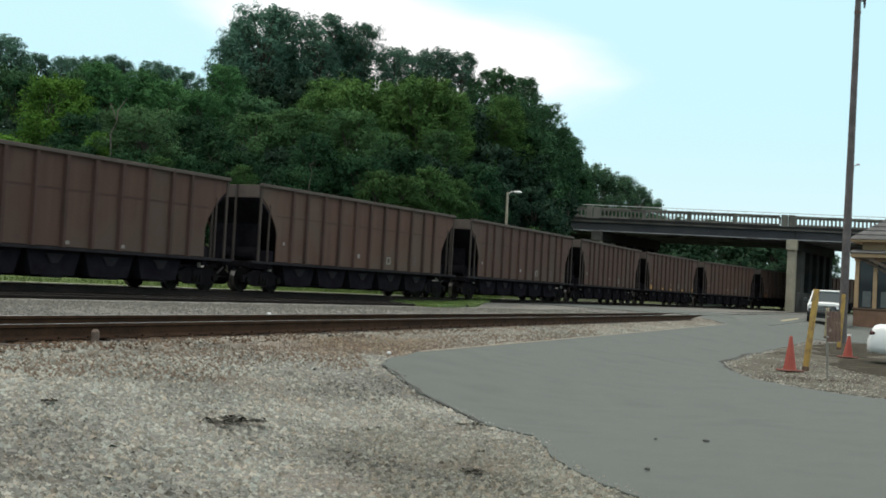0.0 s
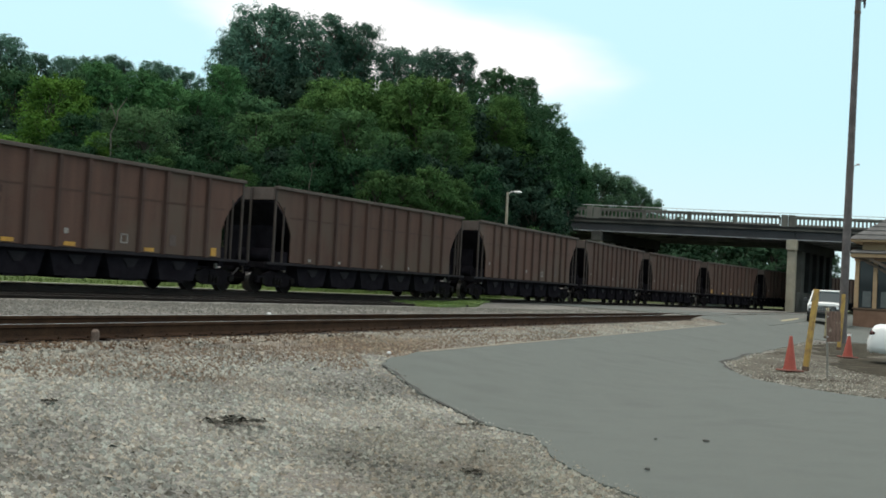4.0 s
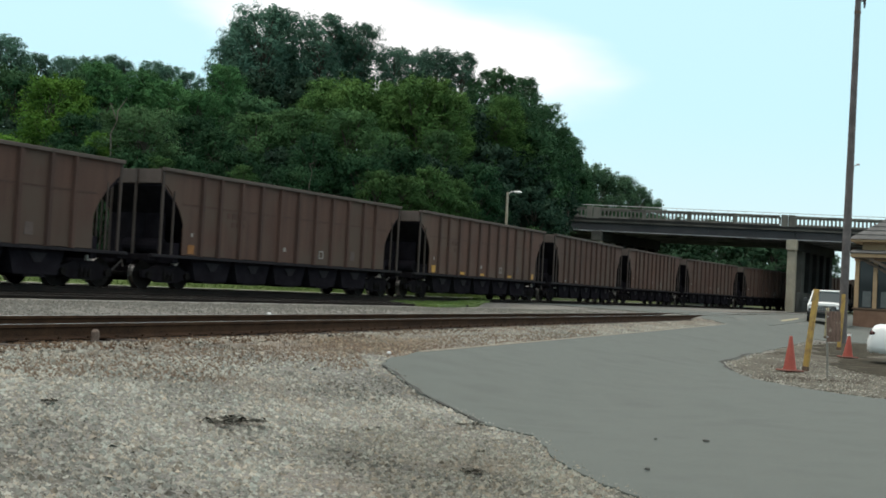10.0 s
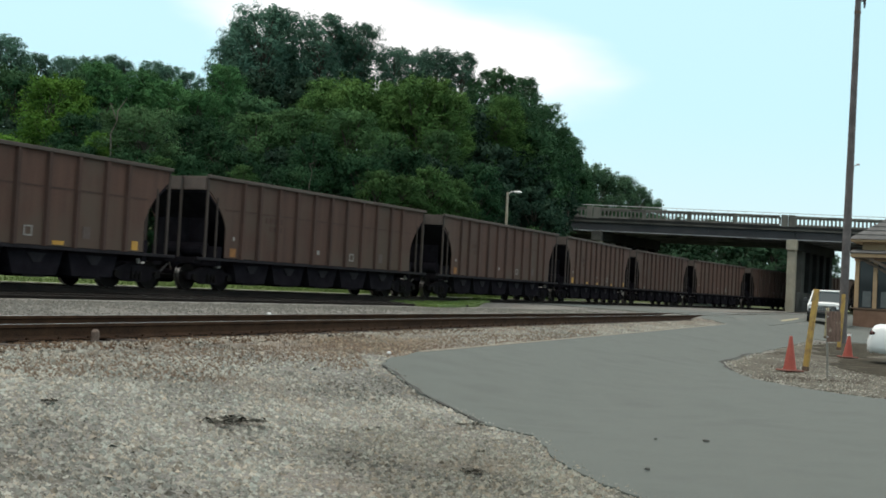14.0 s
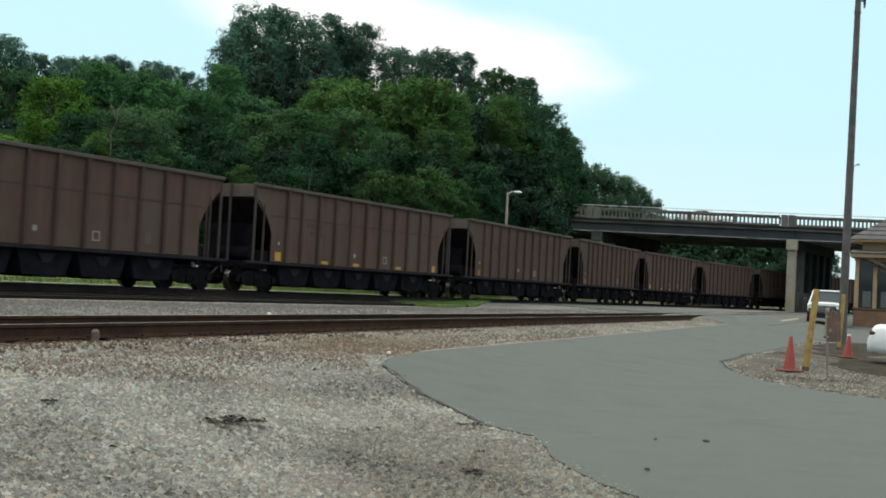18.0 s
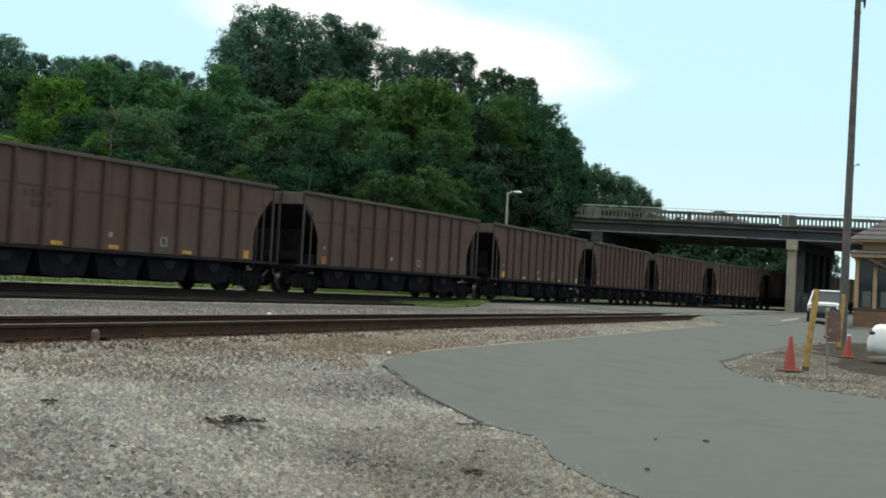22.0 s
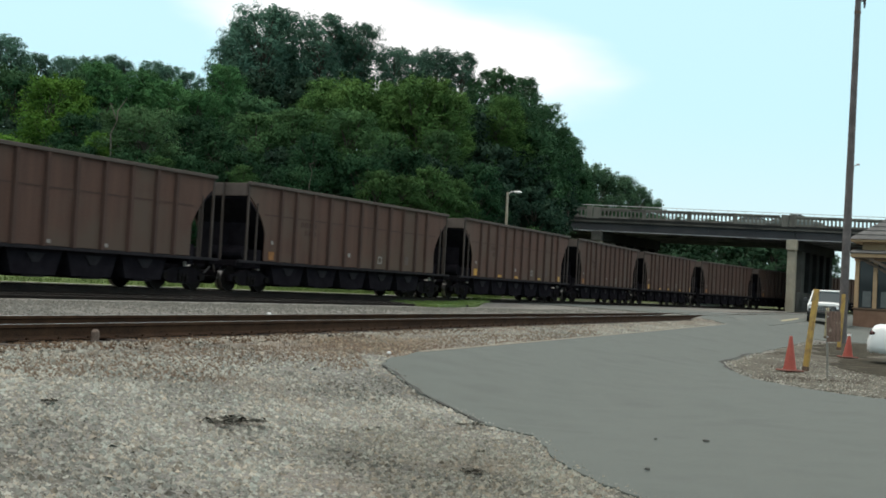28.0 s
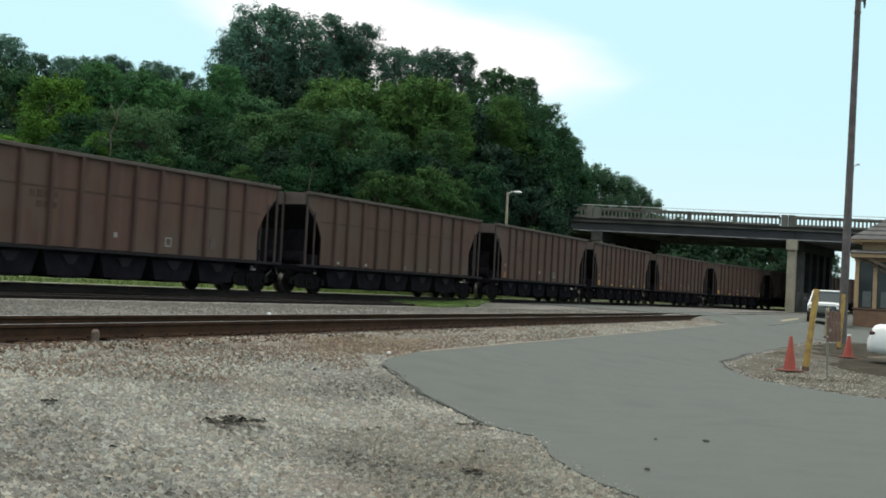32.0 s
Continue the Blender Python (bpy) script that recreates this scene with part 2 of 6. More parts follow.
M = {
    "gravel": gravel_material("gravel", (0.062, 0.062, 0.055), (0.190, 0.187, 0.168), (0.135, 0.105, 0.082)),
    "ballast": surface("ballast", (0.050, 0.030, 0.018), (0.150, 0.098, 0.062), 0.95, 1.5, 18, 0.9, stain=(0.13, 0.065, 0.032), stain_scale=0.9, stain_at=0.55),
    "ballast_coal": surface("ballast_coal", (0.0196, 0.0161, 0.0133), (0.063, 0.0525, 0.042), 0.95, 1.5, 18, 0.9, spec=0.2),
    "stone": gravel_material("stone", (0.064, 0.063, 0.055), (0.392, 0.388, 0.350), (0.228, 0.175, 0.132), True),
    # near-white colour for the painted shine of a rail head
    "rail_shine": surface("rail_shine", (0.5049, 0.4957, 0.4682), (0.6977, 0.6885, 0.661), 0.9, 2, 30, 0.4),
    "strip_gravel": surface("strip_gravel", (0.100, 0.098, 0.086), (0.165, 0.161, 0.143), 0.95, 2.5, 30, 0.4, spec=0.2),
    "rust_grit": surface("rust_grit", (0.055, 0.038, 0.025), (0.150, 0.102, 0.066), 0.95, 3, 30, 0.4, spec=0.2),
    "stump": surface("stump", (0.0884, 0.06256, 0.04896), (0.1632, 0.1224, 0.0986), 0.95, 6, 40, 0.4),
    "asphalt": surface("asphalt", (0.074, 0.0845, 0.0765), (0.110, 0.124, 0.112), 0.9, 0.9, 90, 0.3, stain=(0.078, 0.088, 0.080), stain_scale=0.9, stain_at=0.56),
    "asphalt_crumb": surface("asphalt_crumb", (0.04216, 0.04284, 0.03944), (0.085, 0.08568, 0.07888), 0.95, 3, 40, 0.8, spec=0.2),
    # colour of the painted shadow under the asphalt's lip
    "lip_shadow": surface("lip_shadow", (0.035, 0.035, 0.032), (0.08, 0.079, 0.072), 0.95, 3, 40, 0.8, spec=0.2),
    "grass": surface("grass", (0.048, 0.086, 0.016), (0.125, 0.195, 0.038), 0.9, 1.5, 30, 0.6),
    "soil": surface("soil", (0.066, 0.061, 0.049), (0.168, 0.158, 0.132), 0.95, 1.6, 40, 0.9, stain=(0.050, 0.043, 0.032), stain_scale=0.8, stain_at=0.56, spec=0.1),
    "mud": surface("mud", (0.024, 0.021, 0.015), (0.062, 0.056, 0.041), 0.95, 1.4, 40, 0.8, stain=(0.082, 0.074, 0.057), stain_scale=1.6, stain_at=0.6, spec=0.08),
    "far_earth": surface("far_earth", (0.03, 0.05, 0.015), (0.09, 0.11, 0.035), 0.95, 0.3, 8, 0.5),
    "rail_side": surface("rail_side", (0.022, 0.013, 0.009), (0.066, 0.037, 0.021), 0.9, 4, 50, 0.3, spec=0.12),
    "rail_coal": surface("rail_coal", (0.0098, 0.0084, 0.0077), (0.028, 0.021, 0.0175), 0.85, 4, 50, 0.3, spec=0.2),
    "rail_worn": surface("rail_worn", (0.16, 0.15, 0.14), (0.28, 0.265, 0.25), 0.4, 3, 60, 0.02, metal=0.6),
    "tie_coal": surface("tie_coal", (0.0084, 0.007, 0.0063), (0.0252, 0.0203, 0.0168), 0.95, 5, 40, 0.5, rand=0.25, spec=0.2),
    "rail_top": surface("rail_top", (0.30, 0.29, 0.27), (0.50, 0.49, 0.47), 0.28, 3, 60, 0.02, metal=0.9),
    "tread": surface("tread", (0.22, 0.21, 0.20), (0.36, 0.35, 0.34), 0.34, 3, 60, 0.02, metal=0.95),
    "tie": surface("tie", (0.01657, 0.01275, 0.0102), (0.04781, 0.0357, 0.02741), 0.9, 5, 40, 0.5, rand=0.25),
    "car_brown": surface("car_brown", (0.0515, 0.0238, 0.0164), (0.0890, 0.0446, 0.0305), 0.8, 0.8, 25, 0.15, rand=0.14, stain=(0.072, 0.0475, 0.0340), stain_scale=0.45, stain_at=0.52, streak=True),
    "car_rib": surface("car_rib", (0.0375, 0.0183, 0.0132), (0.0640, 0.0325, 0.0230), 0.8, 1.2, 30, 0.15, rand=0.14),
    "car_post": surface("car_post", (0.0300, 0.0215, 0.0180), (0.0540, 0.0400, 0.0335), 0.8, 1.5, 30, 0.15),
    "car_chord": surface("car_chord", (0.0473, 0.03612, 0.0301), (0.08428, 0.06708, 0.05676), 0.8, 1.5, 30, 0.15, rand=0.1),
    "car_pale": surface("car_pale", (0.0602, 0.043, 0.03612), (0.0989, 0.07396, 0.06192), 0.8, 2, 30, 0.15, rand=0.14),
    # near-black with a blue tint: under-car shade and veil put into the colour
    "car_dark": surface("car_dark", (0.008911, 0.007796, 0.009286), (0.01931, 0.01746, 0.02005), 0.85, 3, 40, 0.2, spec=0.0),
    "car_inside_shade": surface("car_inside_shade", (0.0092, 0.0082, 0.0105), (0.0195, 0.0180, 0.0220), 0.9, 3, 40, 0.2, spec=0.0),
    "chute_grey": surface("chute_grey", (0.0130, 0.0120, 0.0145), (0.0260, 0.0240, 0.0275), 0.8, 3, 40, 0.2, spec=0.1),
    "wheel_steel": surface("wheel_steel", (0.007, 0.006, 0.006), (0.016, 0.014, 0.013), 0.7, 6, 50, 0.1, metal=0.5, spec=0.06),
    "reflector_yellow": surface("reflector_yellow", (0.34, 0.17, 0.02), (0.55, 0.30, 0.04), 0.5, 6, 50, 0.05),
    "reflector_rusty": surface("reflector_rusty", (0.16, 0.065, 0.018), (0.30, 0.13, 0.03), 0.7, 6, 50, 0.05),
    "decal_white": surface("decal_white", (0.16, 0.15, 0.135), (0.30, 0.28, 0.26), 0.6, 6, 50, 0.05),
    "decal_faded": surface("decal_faded", (0.064, 0.046, 0.040), (0.10, 0.076, 0.066), 0.8, 6, 50, 0.05),
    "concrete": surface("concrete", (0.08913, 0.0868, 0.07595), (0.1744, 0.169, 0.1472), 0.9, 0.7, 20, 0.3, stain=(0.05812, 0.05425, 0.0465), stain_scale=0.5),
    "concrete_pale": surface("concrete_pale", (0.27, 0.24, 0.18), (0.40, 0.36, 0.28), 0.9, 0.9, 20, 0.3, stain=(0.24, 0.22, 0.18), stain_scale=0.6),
    # these two darker concretes hold the shade under and beside the deck
    "concrete_half_shade": surface("concrete_half_shade", (0.05625, 0.05475, 0.0495), (0.1275, 0.1237, 0.111), 0.92, 0.7, 20, 0.3, stain=(0.0375, 0.036, 0.033), stain_scale=0.5, spec=0.2),
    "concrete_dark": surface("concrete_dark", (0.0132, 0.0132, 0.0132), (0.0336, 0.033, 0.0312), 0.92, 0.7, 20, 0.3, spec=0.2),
    "girder": surface("girder", (0.0128, 0.0138, 0.0165), (0.0315, 0.0342, 0.0400), 0.75, 0.6, 20, 0.15, stain=(0.035, 0.035, 0.0385), stain_scale=0.35, stain_at=0.55),
    # pale colour stands for the light caught along the girder's bottom flange
    "flange": surface("flange", (0.18, 0.183, 0.186), (0.276, 0.279, 0.282), 0.7, 0.8, 20, 0.1, stain=(0.06, 0.054, 0.051), stain_scale=0.5, stain_at=0.6),
    "galvanised": surface("galvanised", (0.35, 0.36, 0.36), (0.55, 0.56, 0.56), 0.5, 4, 40, 0.05, metal=0.4),
    "pole_wood": surface("pole_wood", (0.0612, 0.0544, 0.05355), (0.136, 0.1215, 0.1198), 0.9, 4, 50, 0.4),
    "bark": surface("bark", (0.035, 0.030, 0.024), (0.085, 0.075, 0.060), 0.95, 4, 30, 0.5),
    "dead_wood": surface("dead_wood", (0.093, 0.0837, 0.06696), (0.1612, 0.1457, 0.1209), 0.95, 4, 30, 0.4),
    "safety_orange": surface("safety_orange", (0.2624, 0.0451, 0.0287), (0.3608, 0.0697, 0.0451), 0.6, 5, 60, 0.05),
    "cone_base": surface("cone_base", (0.10, 0.04, 0.03), (0.2, 0.07, 0.05), 0.8, 5, 60, 0.1),
    "bollard_yellow": surface("bollard_yellow", (0.2794, 0.1604, 0.03105), (0.4347, 0.2898, 0.07245), 0.6, 3, 40, 0.1, stain=(0.1759, 0.1087, 0.05175), stain_scale=5, stain_at=0.58),
    "post_faded": surface("post_faded", (0.25, 0.20, 0.11), (0.38, 0.32, 0.19), 0.7, 3, 40, 0.1, stain=(0.17, 0.13, 0.08), stain_scale=5, stain_at=0.6),
    "bracket_brown": surface("bracket_brown", (0.0665, 0.0462, 0.0329), (0.1155, 0.0826, 0.0602), 0.75, 2, 40, 0.1),
    # grey for the painted reflection in the depot's lower panes
    "pane_grey": surface("pane_grey", (0.075, 0.085, 0.085), (0.12, 0.13, 0.13), 0.8, 3, 40, 0.05),
    "rust": surface("rust", (0.055, 0.036, 0.027), (0.16, 0.10, 0.065), 0.85, 5, 50, 0.3),
    "brick": surface("brick", (0.1744, 0.09675, 0.06075), (0.2756, 0.1609, 0.1103), 0.9, 2, 40, 0.3, rand=0.2),
    "tan_paint": surface("tan_paint", (0.2932, 0.1898, 0.1012), (0.3967, 0.2702, 0.1552), 0.7, 2, 40, 0.1, stain=(0.276, 0.1782, 0.09775), stain_scale=1.5, stain_at=0.63),
    "brown_paint": surface("brown_paint", (0.07, 0.04, 0.0225), (0.115, 0.07, 0.0425), 0.7, 2, 40, 0.1),
    "dull_steel": surface("dull_steel", (0.14, 0.135, 0.12), (0.25, 0.24, 0.21), 0.7, 4, 40, 0.1, metal=0.2),
    "sign_back": surface("sign_back", (0.070, 0.040, 0.030), (0.20, 0.130, 0.10), 0.85, 6, 50, 0.3, stain=(0.32, 0.26, 0.21), stain_scale=9, stain_at=0.66, streak=True),
    "roof_shingle": surface("roof_shingle", (0.068, 0.068, 0.068), (0.15, 0.15, 0.146), 0.9, 1.5, 30, 0.4, rand=0.2),
    "dark_room": surface("dark_room", (0.02, 0.022, 0.024), (0.035, 0.036, 0.038), 0.9, 2, 20, 0.0),
    "car_white": surface("car_white", (0.74, 0.75, 0.74), (0.82, 0.83, 0.82), 0.25, 1.5, 60, 0.0),
    "car_silver": surface("car_silver", (0.38, 0.39, 0.39), (0.46, 0.47, 0.47), 0.3, 1.5, 60, 0.0, metal=0.5),
    "car_tan": surface("car_tan", (0.27, 0.255, 0.235), (0.34, 0.32, 0.295), 0.3, 1.5, 60, 0.0),
    "car_green": surface("car_green", (0.10, 0.13, 0.12), (0.14, 0.17, 0.16), 0.3, 1.5, 60, 0.0),
    "tyre": surface("tyre", (0.015, 0.015, 0.016), (0.03, 0.03, 0.03), 0.85, 5, 50, 0.1),
    "trim_black": surface("trim_black", (0.012, 0.012, 0.013), (0.03, 0.03, 0.032), 0.5, 5, 50, 0.05),
    "chrome": surface("chrome", (0.5, 0.5, 0.5), (0.65, 0.65, 0.65), 0.15, 5, 50, 0.0, metal=1.0),
    "lamp_glass": surface("lamp_glass", (0.6, 0.62, 0.63), (0.75, 0.76, 0.77), 0.15, 5, 50, 0.0),
    "lamp_red": surface("lamp_red", (0.035, 0.010, 0.009), (0.07, 0.016, 0.013), 0.15, 5, 50, 0.0),
    "paint_yellow_line": surface("paint_yellow_line", (0.2584, 0.2312, 0.136), (0.3536, 0.3196, 0.204), 0.8, 4, 30, 0.1),
    "pale_edge": surface("pale_edge", (0.1768, 0.1578, 0.119), (0.2584, 0.2346, 0.187), 0.9, 3, 30, 0.3),
    "dry_grass": surface("dry_grass", (0.0782, 0.0578, 0.03944), (0.1496, 0.1156, 0.085), 0.9, 8, 60, 0.0, spec=0.1),
    "debris": surface("debris", (0.110, 0.080, 0.058), (0.185, 0.138, 0.102), 0.95, 5, 60, 0.3, spec=0.2),
    "weed": surface("weed", (0.036, 0.035, 0.028), (0.092, 0.090, 0.076), 0.95, 8, 60, 0.6, spec=0.1),
    "litter_white": surface("litter_white", (0.7, 0.7, 0.7), (0.85, 0.85, 0.85), 0.6, 4, 30, 0.1),
    "glass_dark": glass_material("glass_dark", (0.030, 0.036, 0.038), 0.06),
    "glass_car": glass_material("glass_car", (0.05, 0.065, 0.07)),
    "leaf_dark": leaf_material("leaf_dark", (0.021, 0.066, 0.037), (0.07, 0.158, 0.066), 0.22),
    # the wood's shade is put into this darker leaf colour
    "leaf_shaded": leaf_material("leaf_shaded", (0.0115, 0.031, 0.0235), (0.0315, 0.0665, 0.0405), 0.25),
    # bluish lift in the tall trees' leaves stands for distance haze
    "leaf_tall_haze": leaf_material("leaf_tall_haze", (0.038, 0.098, 0.078), (0.108, 0.212, 0.146), 0.22),
    "leaf_mid": leaf_material("leaf_mid", (0.009662, 0.03704, 0.0209), (0.03704, 0.09501, 0.03991), 0.22),
    "leaf_bright": leaf_material("leaf_bright", (0.031, 0.091, 0.029), (0.12, 0.232, 0.062), 0.2),
    "leaf_yellow": leaf_material("leaf_yellow", (0.038, 0.118, 0.022), (0.150, 0.305, 0.050), 0.22),
    "leaf_olive": leaf_material("leaf_olive", (0.0195, 0.06, 0.0265), (0.075, 0.153, 0.056), 0.22),
    "leaf_grey": leaf_material("leaf_grey", (0.028, 0.074, 0.034), (0.09, 0.168, 0.072), 0.25),
    "leaf_fresh": leaf_material("leaf_fresh", (0.018, 0.056, 0.020), (0.074, 0.150, 0.048), 0.22),
    "leaf_green": leaf_material("leaf_green", (0.02475, 0.09, 0.036), (0.09, 0.2194, 0.07875), 0.22),
    # distance haze is put into this flatter, bluer leaf colour
    "leaf_far_haze": leaf_material("leaf_far_haze", (0.0375, 0.0825, 0.051), (0.066, 0.129, 0.0675), 0.25),
}


# ---- mesh helpers ----
def link_mesh(name, bm, material, smooth=False):
    me = bpy.data.meshes.new(name)
    bm.to_mesh(me)
    bm.free()
    me.materials.append(M[material])
    if smooth:
        for f in me.polygons:
            f.use_smooth = True
    return new(name, me)


def part(name, bm, material, parent, label="", smooth=False):
    ob = link_mesh(name, bm, material, smooth)
    ob.parent = parent
    if label:
        ob["label"] = label
    return ob


def thing(name, label, category, m=None, group="", kind=""):
    ob = new(name)
    ob.empty_display_size = 0.3
    if m is not None:
        ob.matrix_basis = m
    return tagged(ob, label, category, group, kind)


def box(bm, x0, x1, y0, y1, z0, z1, m=None, bevel=0.0):
    vs = [bm.verts.new((x, y, z)) for z in (z0, z1) for y in (y0, y1) for x in (x0, x1)]
    fs = [bm.faces.new([vs[i] for i in q]) for q in ((0, 2, 3, 1), (4, 5, 7, 6), (0, 1, 5, 4), (1, 3, 7, 5), (3, 2, 6, 7), (2, 0, 4, 6))]
    if bevel:
        es = list({e for f in fs for e in f.edges})
        got = bmesh.ops.bevel(bm, geom=es, offset=bevel, segments=1, affect="EDGES", profile=0.5)
        vs = list({v for f in got["faces"] for v in f.verts} | {v for v in vs if v.is_valid})
    if m is not None:
        bmesh.ops.transform(bm, matrix=m, verts=vs)
    return vs


def rod(bm, a, b, r0, r1=None, seg=8):
    a, b = Vector(a), Vector(b)
    r1 = r0 if r1 is None else r1
    q = (b - a).to_track_quat("Z", "Y").to_matrix()
    rings = []
    for c, r in ((a, r0), (b, r1)):
        rings.append([bm.verts.new(c + q @ Vector((r * math.cos(6.283185 * i / seg), r * math.sin(6.283185 * i / seg), 0))) for i in range(seg)])
    for i in range(seg):
        j = (i + 1) % seg
        bm.faces.new((rings[0][i], rings[0][j], rings[1][j], rings[1][i]))
    bm.faces.new(rings[0][::-1])
    bm.faces.new(rings[1])


def prism(bm, poly, lo, hi, axis="y", m=None):
    """A polygon of (a, b) pushed from lo to hi along an axis: for y (a, b) = (x, z); for x (y, z); for z (x, y)."""
    put = {"y": lambda a, b, c: (a, c, b), "x": lambda a, b, c: (c, a, b), "z": lambda a, b, c: (a, b, c)}[axis]
    r0 = [bm.verts.new(put(a, b, lo)) for a, b in poly]
    r1 = [bm.verts.new(put(a, b, hi)) for a, b in poly]
    k = len(poly)
    fs = [bm.faces.new(r0), bm.faces.new(r1[::-1])]
    for i in range(k):
        j = (i + 1) % k
        fs.append(bm.faces.new((r0[i], r1[i], r1[j], r0[j])))
    if m is not None:
        bmesh.ops.transform(bm, matrix=m, verts=r0 + r1)
    bmesh.ops.recalc_face_normals(bm, faces=fs)
    return r0 + r1


def boxes(*sizes, bevel=0.0):
    bm = bmesh.new()
    for s in sizes:
        box(bm, *s, bevel=bevel)
    return bm


def rods(*rows, seg=8):
    bm = bmesh.new()
    for r in rows:
        rod(bm, *r, seg=seg)
    return bm


def prisms(*rows):
    bm = bmesh.new()
    for r in rows:
        prism(bm, *r)
    return bm


def disc(bm, c, r, depth, seg=20, axis="y"):
    c = Vector(c)
    d = Vector((0, depth / 2, 0)) if axis == "y" else Vector((depth / 2, 0, 0)) if axis == "x" else Vector((0, 0, depth / 2))
    rod(bm, c - d, c + d, r, seg=seg)


def mesh_object(name, verts, faces, material):
    me = bpy.data.meshes.new(name)
    me.from_pydata(verts, [], faces)
    me.materials.append(M[material])
    return new(name, me)


# ---- the plan: tracks and ground heights ----
def ease(t):
    t = min(1.0, max(0.0, t))
    return t * t * (3 - 2 * t)


# near track: a straight line; s runs along it, d to the camera's side of its near rail
NEAR_P, NEAR_A = Vector((-6.03, 10.0)), 0.3851
NEAR_D = Vector((math.sin(NEAR_A), math.cos(NEAR_A)))
NEAR_N = Vector((NEAR_D.y, -NEAR_D.x))
NEAR_Z, MAIN_Z = 0.71, 0.796


def near(s, d):
    return NEAR_P + NEAR_D * s + NEAR_N * d


def near_d(x, y):
    return (x - NEAR_P.x) * NEAR_N.x + (y - NEAR_P.y) * NEAR_N.y


# train track: the near side of the car bodies, from a heading and a slowly changing bend
BENDS = ((-12, 0.0), (0, 0.0019), (30, -0.005), (60, 0.0058), (90, 0.0037), (130, 0.0033), (260, 0.0033), (300, 0.0))
STEP, S_MIN, S_MAX = 0.25, -240.0, 420.0
BODY_HALF = 1.55


def bend_at(s):
    if s <= BENDS[0][0]:
        return BENDS[0][1]
    for (a, ka), (b, kb) in zip(BENDS, BENDS[1:]):
        if s <= b:
            return ka + (kb - ka) * (s - a) / (b - a)
    return BENDS[-1][1]


def lay_line():
    fwd, a, q = [(0.0, Vector((-9.04, 35.285)), 0.4774)], 0.4774, Vector((-9.04, 35.285))
    s = 0.0
    while s < S_MAX:
        a += bend_at(s + STEP / 2) * STEP
        q = q + Vector((math.sin(a), math.cos(a))) * STEP
        s += STEP
        fwd.append((s, q.copy(), a))
    bwd, a, q, s = [], 0.4774, Vector((-9.04, 35.285)), 0.0
    while s > S_MIN:
        q = q - Vector((math.sin(a), math.cos(a))) * STEP
        a -= bend_at(s - STEP / 2) * STEP
        s -= STEP
        bwd.append((s, q.copy(), a))
    return bwd[::-1] + fwd


LINE = lay_line()


def main_at(s, off=0.0):
    """Place and heading at s; off: metres to the camera's side of the train track's centre line."""
    u = (s - LINE[0][0]) / STEP
    i = max(0, min(len(LINE) - 2, int(u)))
    f = u - i
    p = LINE[i][1].lerp(LINE[i + 1][1], f)
    a = LINE[i][2] * (1 - f) + LINE[i + 1][2] * f
    n = Vector((math.cos(a), -math.sin(a)))
    return p + n * (off - BODY_HALF), a


LINE_XY = np.array([(q.x, q.y) for _, q, _ in LINE])


def main_d(x, y):
    """Metres beyond the near side of the train, away from the camera; negative on the camera's side."""
    i = int(np.argmin((LINE_XY[:, 0] - x) ** 2 + (LINE_XY[:, 1] - y) ** 2))
    a = LINE[i][2]
    return -((x - LINE_XY[i, 0]) * math.cos(a) - (y - LINE_XY[i, 1]) * math.sin(a))


def ground_z(x, y):
    d = near_d(x, y)
    base = 0.68 * ease((y - 40) / 70)
    s = (x - NEAR_P.x) * NEAR_D.x + (y - NEAR_P.y) * NEAR_D.y
    top = max(0.5 + 0.20 * ease((s - 41) / 6), base)
    z = base + (top - base) * ease(1 - (d - 0.9) / 5.0) if d > 0.9 else top
    if d < 0:
        m = main_d(x, y)
        if m > 3.0:
            z = max(z, 0.56 + 0.22 * ease((m - 3.0) / 0.7) + 0.055 * max(0.0, min(m - 5.2, 60)))
        if m > -6.5:
            z = max(z, 0.5 + 0.07 * ease((m + 6.5) / 1.5))
        if -8.5 < m < -2.6:
            z = max(z, 0.5 + 0.125 * ease((m + 8.5) / 2.0) * (1 - ease((m + 3.5) / 1.1)) * ease((-d - 2.5) / 1.2))
    return z
# ---- ground ----
def axis_steps(lo, hi, mid_lo, mid_hi, fine, grow=1.25):
    out, x, st = [], mid_lo, fine
    while x < mid_hi:
        out.append(x)
        x += fine
    while x < hi:
        out.append(x)
        st *= grow
        x += st
    out.append(hi)
    low, x, st = [], mid_lo, fine
    while True:
        st *= grow
        x -= st
        if x <= lo:
            low.append(lo)
            break
        low.append(x)
    return low[::-1] + out


